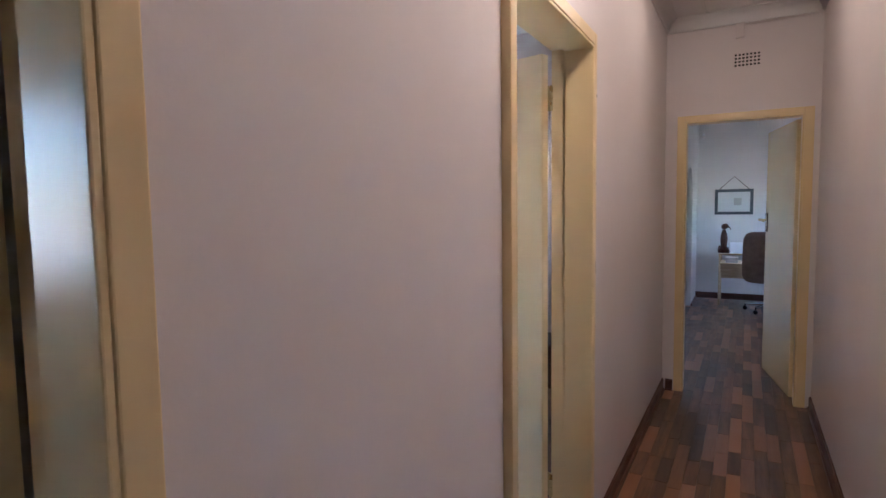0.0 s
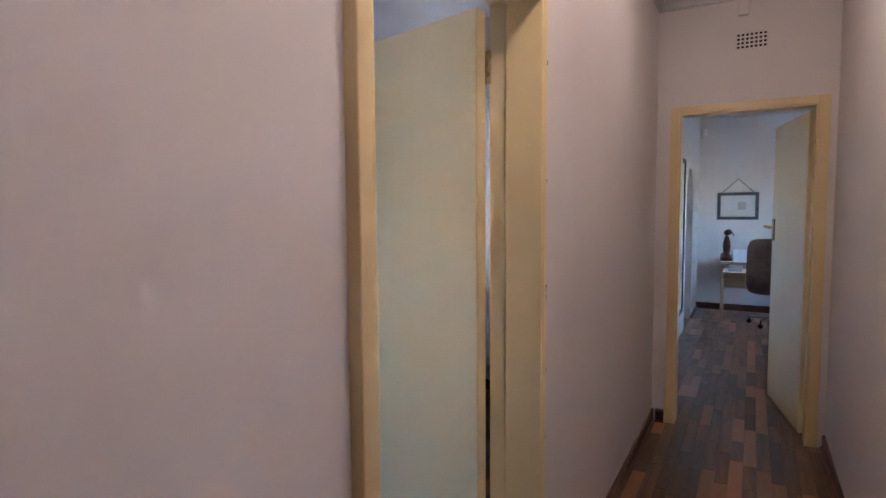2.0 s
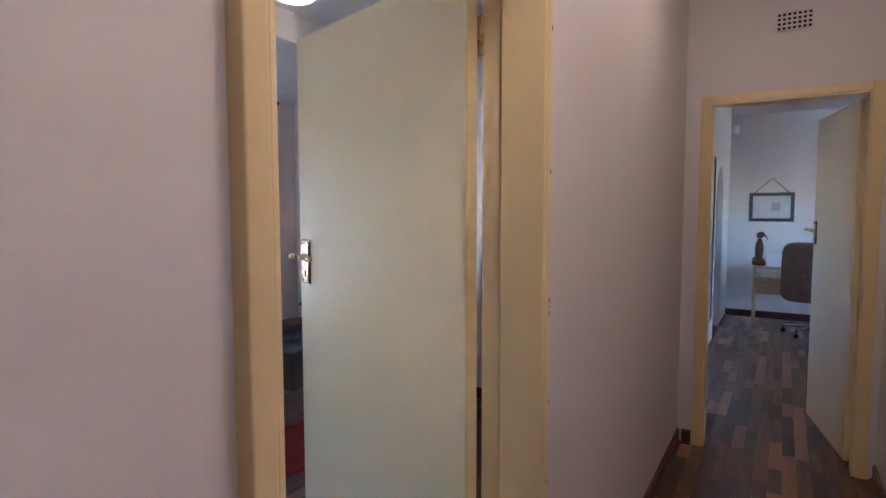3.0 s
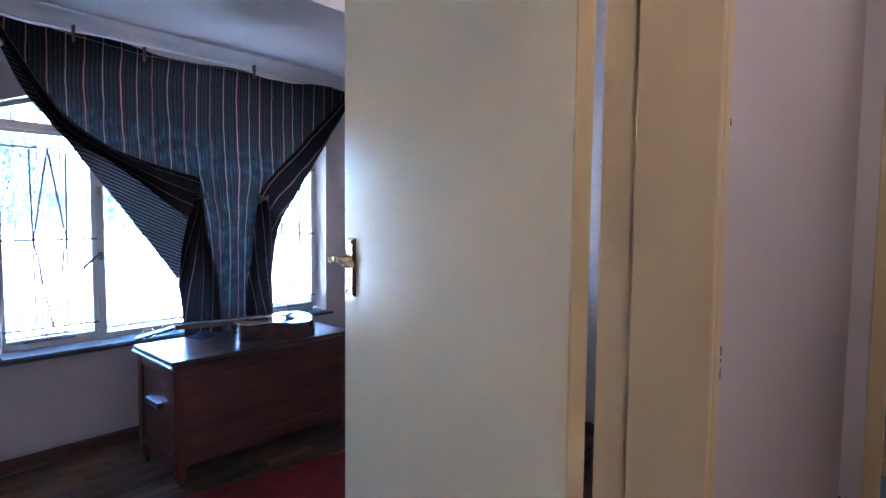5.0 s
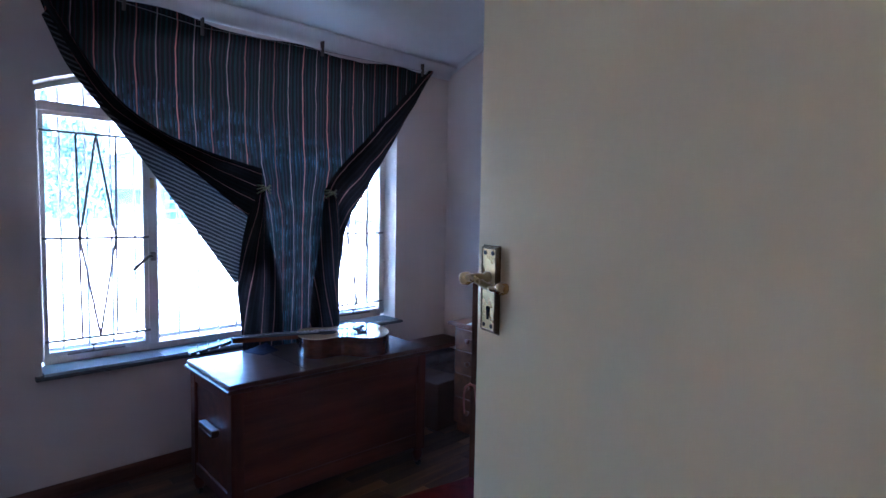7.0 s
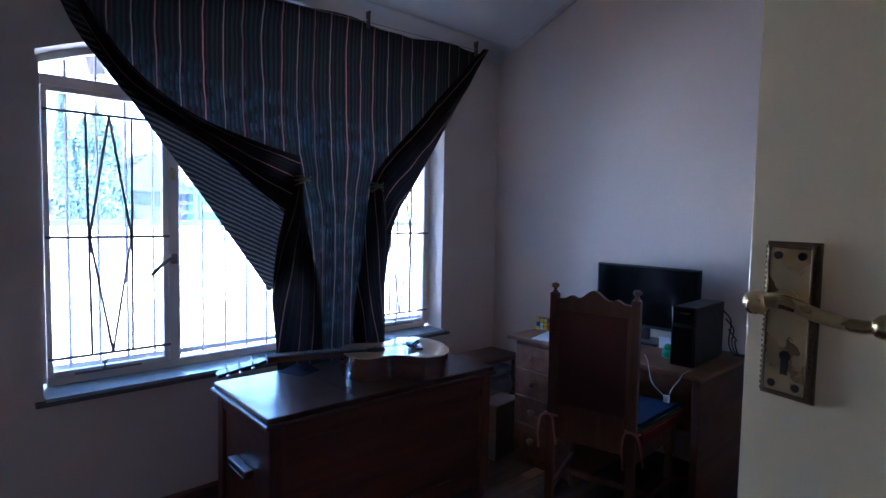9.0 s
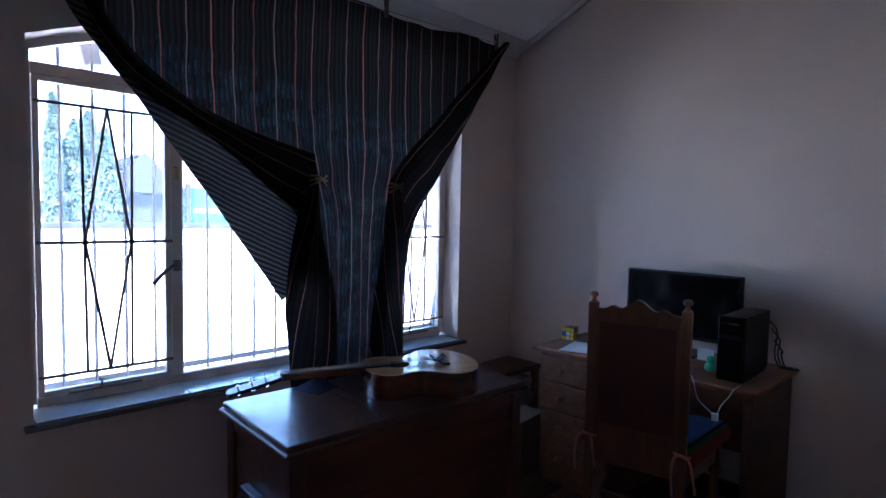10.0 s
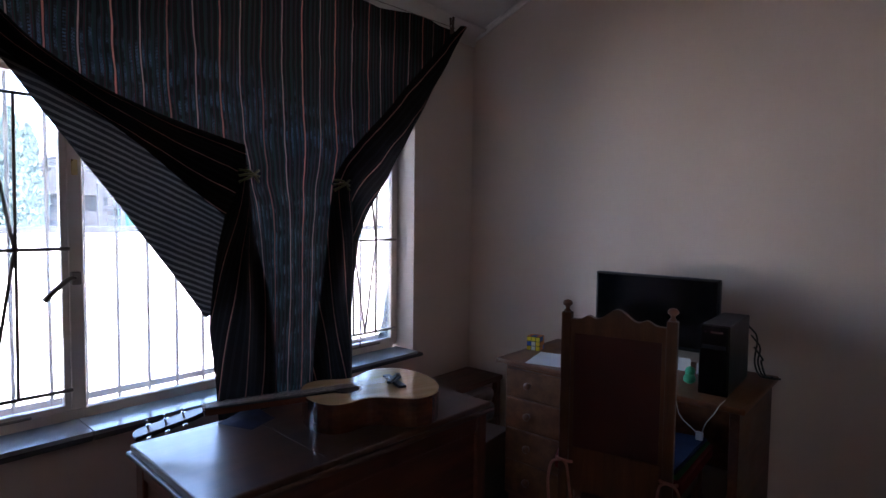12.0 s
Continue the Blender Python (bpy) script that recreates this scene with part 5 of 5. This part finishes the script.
    w = thing("white_cable", "white charging cable looping over the desk edge", "cable", (0, 0, 0))
    part("lead", tube(curve_pts([(-2.02, 4.12, z + 0.004), (-1.96, 4.03, z + 0.004), (-1.918, 3.958, z - 0.004), (-1.895, 3.945, 0.64), (-1.850, 3.94, 0.605), (-1.822, 3.942, 0.590), (-1.808, 3.948, 0.630), (-1.782, 3.955, 0.672), (-1.770, 3.962, z - 0.002), (-1.765, 4.02, z + 0.005)], 60), 0.0018, 6), M_WHITE, w, "", True)
    part("plug", box((-1.836, 3.930, 0.570), (-1.812, 3.946, 0.600), 0.004), M_WHITE, w)


desk_things()


def oak_chair():
    c = thing("wooden_chair", "high-backed wooden chair with a dark leather back panel", "chair", (-2.017, 3.665, 0), 11.5)
    # local: back at y = 0, seat runs to +y (towards the desk)
    w = 0.172
    for sx in (-1, 1):
        x = sx * w
        part("back_post", box((x - 0.017, -0.017, 0.0), (x + 0.017, 0.017, 1.022), 0.004), M_OAK, c)
        part("finial", lathe([(0.010, 1.021), (0.013, 1.026), (0.007, 1.032), (0.008, 1.040), (0.016, 1.046), (0.0175, 1.053), (0.012, 1.061), (0.003, 1.064)], (x, 0, 0), 14), M_OAK, c, "turned mushroom finial", True)
        part("front_leg", add_box(lathe([(0.013, 0), (0.018, 0.05), (0.014, 0.10), (0.021, 0.20), (0.015, 0.30)], (x * 1.32, 0.39, 0), 12), (x * 1.32 - 0.02, 0.37, 0.30), (x * 1.32 + 0.02, 0.41, 0.425), 0.003), M_OAK, c)
        part("side_rail", box((x * 1.14 - 0.012, 0.017, 0.355), (x * 1.14 + 0.012, 0.380, 0.425), 0.003, Matrix.Rotation(radians(-8.5 * sx), 4, "Z")), M_OAK, c)
        part("side_stretcher", box((x * 1.14 - 0.009, 0.017, 0.15), (x * 1.14 + 0.009, 0.385, 0.18), 0.003, Matrix.Rotation(radians(-8.5 * sx), 4, "Z")), M_OAK, c)
    # scalloped crest
    crest = []
    n = 40
    for i in range(n + 1):
        u = -1 + 2 * i / n
        h = 0.999 + 0.045 * math.exp(-(u / 0.30) ** 2) + 0.016 * math.exp(-((abs(u) - 0.62) / 0.13) ** 2)
        crest.append((u * (w - 0.017), h))
    bm = bmesh.new()
    ring = [(crest[0][0], 0.950)] + crest + [(crest[-1][0], 0.950)]
    a = [bm.verts.new((x, -0.012, z)) for x, z in ring]
    b = [bm.verts.new((x, 0.012, z)) for x, z in ring]
    bm.faces.new(a), bm.faces.new(b[::-1])
    for i in range(len(ring)):
        bm.faces.new((a[i], a[(i + 1) % len(ring)], b[(i + 1) % len(ring)], b[i]))
    part("crest_rail", bm, M_OAK, c, "scalloped top rail")
    part("back_panel", box((-w + 0.026, -0.009, 0.545), (w - 0.026, 0.012, 0.950), 0.006), M_LEATHER, c, "dark red-brown leather panel")
    for sx in (-1, 1):
        x0, x1 = sorted((sx * (w - 0.017), sx * (w - 0.030)))
        part("back_stile", box((x0, -0.011, 0.54), (x1, 0.011, 0.952), 0.002), M_OAK, c)
    part("lower_rail", box((-w + 0.017, -0.012, 0.395), (w - 0.017, 0.012, 0.548), 0.004), M_OAK, c)
    part("front_rail", box((-w * 1.2, 0.378, 0.355), (w * 1.2, 0.402, 0.425), 0.004), M_OAK, c)
    part("cross_stretcher", box((-w - 0.012, 0.19, 0.152), (w + 0.012, 0.212, 0.178), 0.003), M_OAK, c)
    part("seat", prism([(-w - 0.03, 0.018), (w + 0.03, 0.018), (0.262, 0.425), (-0.262, 0.425)], 0.425, 0.443, None, 0.005), M_OAK, c)
    k = thing("seat_cushion", "blue, green and red padded seat cushion tied on with ribbons", "cushion", (-2.017, 3.665, 0.443), 11.5)
    for i, (n, zz) in enumerate((("red", 0.0), ("green", 0.048), ("blue", 0.060))):
        h = (0.048, 0.012, 0.016)[i]
        o = 0.010 * i
        part("layer", prism([(-w - 0.04 + o, 0.022 + o), (w + 0.04 - o, 0.022 + o), (0.278 - o, 0.432 - o), (-0.278 + o, 0.432 - o)], zz, zz + h, None, 0.005), M_CUSH[n], k, n + " cushion layer")
    rnd = random.Random(2)
    for sx in (-1, 1):
        x = sx * w
        part("tie", tube(curve_pts([(x, 0.03, 0.045), (x - 0.02, -0.024, 0.060), (x + 0.026, -0.024, 0.055), (x + 0.028, 0.01, 0.045)], 14), 0.0055, 6), M_RIBBON, k, "dull red ribbon", True)
        for q in range(2):
            dx = (q - 0.5) * 0.075 + sx * 0.01
            part("tie_end", tube(curve_pts([(x, -0.026, 0.058), (x + dx * 0.7, -0.034, 0.045), (x + dx, -0.030, -0.02), (x + dx * 1.05 + 0.005, -0.026, -0.10 + 0.03 * q)], 16), 0.0052, 6), M_RIBBON, k, "dull red ribbon end", True)


oak_chair()


def corner_things():
    b = thing("low_bench", "low dark wooden bench with a grey blanket, under the window corner", "bench", (-3.215, 4.13, 0))
    part("bench_top", box((-0.130, -0.42, 0.405), (0.135, 0.40, 0.435), 0.006), M_SKIRT, b)
    for sx in (-0.105, 0.110):
        for sy in (-0.39, 0.37):
            part("leg", box((sx - 0.018, sy - 0.018, 0), (sx + 0.018, sy + 0.018, 0.404), 0.003), M_SKIRT, b)
    g = thing("grey_blanket", "folded grey blanket stored under the bench", "blanket", (-3.215, 4.13, 0))
    part("fold", box((-0.10, -0.33, 0.20), (0.15, 0.32, 0.30), 0.03), M_GREY, g)
    part("fold", box((-0.10, -0.30, 0.301), (0.135, 0.33, 0.375), 0.03), M_GREY, g)
    k = thing("cardboard_box", "brown cardboard box on the floor beside the desk", "box", (-2.90, 4.02, 0), 6)
    part("body", box((-0.14, -0.12, 0), (0.14, 0.12, 0.30), 0.003), M_CARD, k)
    part("flap", box((-0.14, -0.115, 0.301), (-0.002, 0.115, 0.304)), M_CARD, k)
    part("flap", box((0.002, -0.115, 0.301), (0.14, 0.115, 0.304)), M_CARD, k)
    part("crate", box((-0.08, -0.34, 0.0), (0.14, 0.33, 0.198), 0.004), M_CARD, g)
    t = thing("dark_trunk", "low dark wooden trunk against the bedroom wall", "trunk", (-0.70, 4.30, 0))
    part("body", box((-0.34, -0.22, 0.0), (0.34, 0.22, 0.31), 0.006), M_LID, t)
    part("lid", box((-0.35, -0.23, 0.311), (0.35, 0.23, 0.345), 0.008), M_LID, t)
    h = thing("hem_cloth", "dark blue cloth corner lying on the chest", "cloth", (-2.93, 2.83, 0.657), 20)
    bm = bmesh.new()
    n = 14
    rows = [[bm.verts.new((-0.07 + 0.14 * i / n, -0.06 + 0.12 * j / n, max(0.002, 0.03 * (1 - abs(i / n - 0.4) * 1.8) * (j / n) + 0.006 * noise.noise((i * 0.5, j * 0.5, 2))))) for i in range(n + 1)] for j in range(n + 1)]
    for a, b2 in zip(rows, rows[1:]):
        for i in range(n):
            bm.faces.new((a[i], a[i + 1], b2[i + 1], b2[i]))
    part("cloth_corner", bm, M_NAVY, h, "", True)


corner_things()


# ---- study things ----
def study_things():
    d = thing("writing_desk", "small pale wooden writing desk with a shelf and thin legs", "desk", (0.62, 8.93, 0))
    part("desktop", box((-0.42, -0.28, 0.710), (0.45, 0.27, 0.732), 0.004), M_BIRCH, d)
    part("shelf", box((-0.40, -0.25, 0.575), (0.43, 0.25, 0.592), 0.003), M_BIRCH, d)
    part("back_panel", box((-0.40, 0.20, 0.33), (0.43, 0.215, 0.574)), M_BIRCH, d, "shadowed yellow back panel")
    for sx in (-0.405, 0.43):
        for sy in (-0.265, 0.255):
            part("leg", box((sx - 0.012, sy - 0.012, 0), (sx + 0.012, sy + 0.012, 0.709), 0.003), M_BIRCH, d)
    b = thing("shelf_box", "white paper box on the desk shelf", "box", (0.36, 8.85, 0.593))
    part("body", box((-0.075, -0.09, 0), (0.085, 0.09, 0.075), 0.003), M_WHITE, b)
    p = thing("laptop", "open white laptop seen from behind on the desk", "laptop", (0.60, 8.93, 0.733), 4)
    part("base", box((-0.16, -0.11, 0), (0.16, 0.11, 0.014), 0.004), M_WHITE, p)
    part("papers", box((-0.22, -0.20, 0.001), (0.12, -0.115, 0.008)), M_PAPER, p)
    cal = thing("desk_calendar", "white tent-shaped calendar standing on the desk", "calendar", (0.47, 8.76, 0.733), 6)
    for sy, tilt in ((-1, -24), (1, 24)):
        part("leaf", turned(box((-0.13, -0.0012, 0.0), (0.13, 0.0012, 0.165)), Matrix.Translation((0, sy * 0.072, 0.001)) @ Matrix.Rotation(radians(tilt), 4, "X")), M_PAPER, cal)
    st = thing("carved_bird_statue", "dark carved wooden bird statue on a stump", "statue", (0.26, 8.80, 0.733), -30)
    bm = lathe([(0.075, 0), (0.080, 0.03), (0.066, 0.06), (0.040, 0.09), (0.046, 0.15), (0.050, 0.20), (0.042, 0.26), (0.028, 0.31), (0.022, 0.33)], (0, 0, 0), 16)
    add_lathe(bm, [(0.012, -0.05), (0.036, -0.03), (0.042, 0.0), (0.032, 0.035), (0.012, 0.05)], (0.01, 0, 0.375), 14, Matrix.Rotation(radians(65), 4, "Y"))
    add_tube(bm, curve_pts([(0.035, 0, 0.375), (0.075, 0, 0.365), (0.100, 0, 0.325)], 8), 0.017, 8, 0.004)
    add_lathe(bm, [(0.03, 0), (0.036, 0.04), (0.02, 0.10)], (-0.065, 0.02, 0), 12)
    part("carving", bm, M_CARVED, st, "", True)
    pen = thing("desk_ornament", "small dark blue ornaments on the desk", "ornament", (0.50, 9.08, 0.733))
    part("stem", lathe([(0.030, 0), (0.012, 0.012), (0.010, 0.08), (0.022, 0.10), (0.012, 0.13)], (0, 0, 0), 12), M_NAVY, pen)
    part("stem", tube([(-0.16, 0, 0.02), (-0.05, 0, 0.025)], 0.018, 8), M_NAVY, pen)
    part("stem", lathe([(0.02, 0), (0.014, 0.04), (0.02, 0.06)], (-0.20, 0, 0), 12), M_NAVY, pen)

    c = thing("swivel_chair", "taupe upholstered swivel chair on a chrome base", "office chair", (0.82, 8.28, 0), -8)
    part("backrest", turned(prism([(0.29 * math.copysign(abs(math.cos(a)) ** 0.35, math.cos(a)), 0.33 * math.copysign(abs(math.sin(a)) ** 0.30, math.sin(a))) for a in [2 * math.pi * k / 40 for k in range(40)]], -0.04, 0.04, None, 0.02), Matrix.Translation((0, -0.20, 0.735)) @ Matrix.Rotation(radians(86), 4, "X")), M_UPHOL, c, "tall rounded taupe back", True)
    part("seat", box((-0.26, -0.17, 0.43), (0.26, 0.30, 0.52), 0.035), M_UPHOL, c)
    part("column", lathe([(0.03, 0.10), (0.03, 0.28), (0.022, 0.28), (0.022, 0.43)], (0, 0.04, 0), 14), M_CHROME, c, "chrome gas column")
    for k in range(5):
        a = 2 * math.pi * k / 5 + 0.5
        e = (0.29 * math.cos(a), 0.04 + 0.29 * math.sin(a))
        arm = part("base_arm", tube([(0, 0.04, 0.115), (e[0], e[1], 0.085)], 0.020, 8, 0.013), M_CHROME, c, "chrome base arm")
        part("wheel", lathe([(0.020, -0.022), (0.027, -0.016), (0.027, 0.016), (0.020, 0.022)], (e[0], e[1], 0.027), 14, Matrix.Rotation(radians(90), 4, "X")), M_BLACK, arm)
        part("wheel_stem", lathe([(0.008, 0.045), (0.008, 0.09)], (e[0], e[1], 0), 8), M_BLACK, arm)

    f = thing("framed_sketch", "faint pencil sketch in a weathered grey frame, hung on string", "picture", (0.365, STUDY_END - 0.002, 1.455))
    w, h, t = 0.253, 0.187, 0.042
    for lo, hi in (((-w, -0.028, h - t), (w, -0.004, h)), ((-w, -0.028, -h), (w, -0.004, -h + t)), ((-w, -0.028, -h + t), (-w + t, -0.004, h - t)), ((w - t, -0.028, -h + t), (w, -0.004, h - t))):
        part("frame_bar", box(lo, hi, 0.004), M_GREYWOOD, f)
    sk = part("sketch", box((-w + t, -0.012, -h + t), (w - t, -0.006, h - t)), M_SKETCH, f, "faint grey drawing on pale paper")
    part("mark", boxes(((0.0, -0.0128, -0.05), (0.10, -0.012, 0.055))), paint("pencil_grey", (0.45, 0.47, 0.48), 0.7, 0.2), sk)
    part("cord", tube([(-w + 0.06, -0.010, h), (0.0, -0.006, h + 0.185), (w - 0.06, -0.010, h)], 0.006, 6), M_STRING, f, "thick hanging cord")
    part("nail", lathe([(0.006, 0), (0.006, 0.02)], (0, -0.004, h + 0.185), 8, Matrix.Rotation(radians(90), 4, "X")), M_CHROME, f)

    g = thing("hall_mirror", "tall thin dark-framed picture on the study wall", "picture", (STUDY_L, 6.98, 1.12))
    for lo, hi in (((0.001, -0.27, -0.84), (0.025, -0.235, 0.84)), ((0.001, 0.235, -0.84), (0.025, 0.27, 0.84)), ((0.001, -0.235, 0.80), (0.025, 0.235, 0.84)), ((0.001, -0.235, -0.84), (0.025, 0.235, -0.80))):
        part("frame_bar", box(lo, hi, 0.003), M_GREYWOOD, g)
    part("glass", box((0.002, -0.235, -0.80), (0.010, 0.235, 0.80)), M_SKETCH, g)
    s = thing("motion_sensor", "small white alarm sensor in the wall corner", "sensor", (STUDY_L + 0.06, STUDY_END - 0.03, 2.47), 30)
    part("body", box((-0.03, -0.028, -0.055), (0.03, 0.022, 0.055), 0.010), M_WHITE, s)
    part("lens", box((-0.020, -0.031, -0.03), (0.020, -0.028, 0.01), 0.001), M_PAPER, s)


study_things()


# ---- floor staves, last ----
def floor_staves():
    ground = bpy.data.objects["floor"]
    rnd = random.Random(11)
    w, g, c = 0.066, 0.0004, 0.0006
    lengths = (0.30, 0.42, 0.58)
    rings = ((-0.012, 0.0), (-c, 0.0), (0.0, c))

    def shape(x0, x1, y0, y1, k):
        vs = []
        for z, i in rings:
            vs += [(x0 + i, y0 + i, z), (x1 - i, y0 + i, z), (x1 - i, y1 - i, z), (x0 + i, y1 - i, z)]
        fs = [(k + 8, k + 9, k + 10, k + 11)]
        for r in (k, k + 4):
            fs += [(r + i, r + (i + 1) % 4, r + 4 + (i + 1) % 4, r + 4 + i) for i in range(4)]
        return vs, fs

    meshes = {}
    for ln in lengths:
        me = bpy.data.meshes.new("stave")
        vs, fs = shape(-w / 2 + g, w / 2 - g, g, ln - g, 0)
        me.from_pydata(vs, [], fs)
        me.materials.append(M_STAVE)
        meshes[ln] = me
    rooms = ((-0.06, 1.0, -3.1, 9.3), (-0.2, 3.4, 4.5, 9.3), (-3.4, 0.0, 0.5, 4.6), (-1.5, 0.0, 5.2, 9.3), (-3.4, 0.0, -2.95, 0.45))
    count, verts, faces = 0, [], []
    for col in range(108):
        x = -3.42 + w / 2 + col * w
        y = -3.1 - rnd.uniform(0, 0.4)
        while y < 9.25:
            ln = rnd.choice(lengths)
            if any(a - w / 2 < x < b + w / 2 and p - ln < y < q for a, b, p, q in rooms):
                if 0 < x < 0.95 and 2.4 < y < 6.6 and count < 298:
                    ob = new("stave", meshes[ln])
                    ob.location = (x, y, 0)
                    ob.parent = ground
                    count += 1
                else:
                    vs, fs = shape(x - w / 2 + g, x + w / 2 - g, y + g, y + ln - g, len(verts))
                    verts += vs
                    faces += fs
            y += ln
    me = bpy.data.meshes.new("staves")
    me.from_pydata(verts, [], faces)
    me.materials.append(M_STAVES)
    ob = new("staves", me)
    ob.parent = ground
    tagged(ob, "mixed brown wooden floor staves", "", "", "stuff")


floor_staves()
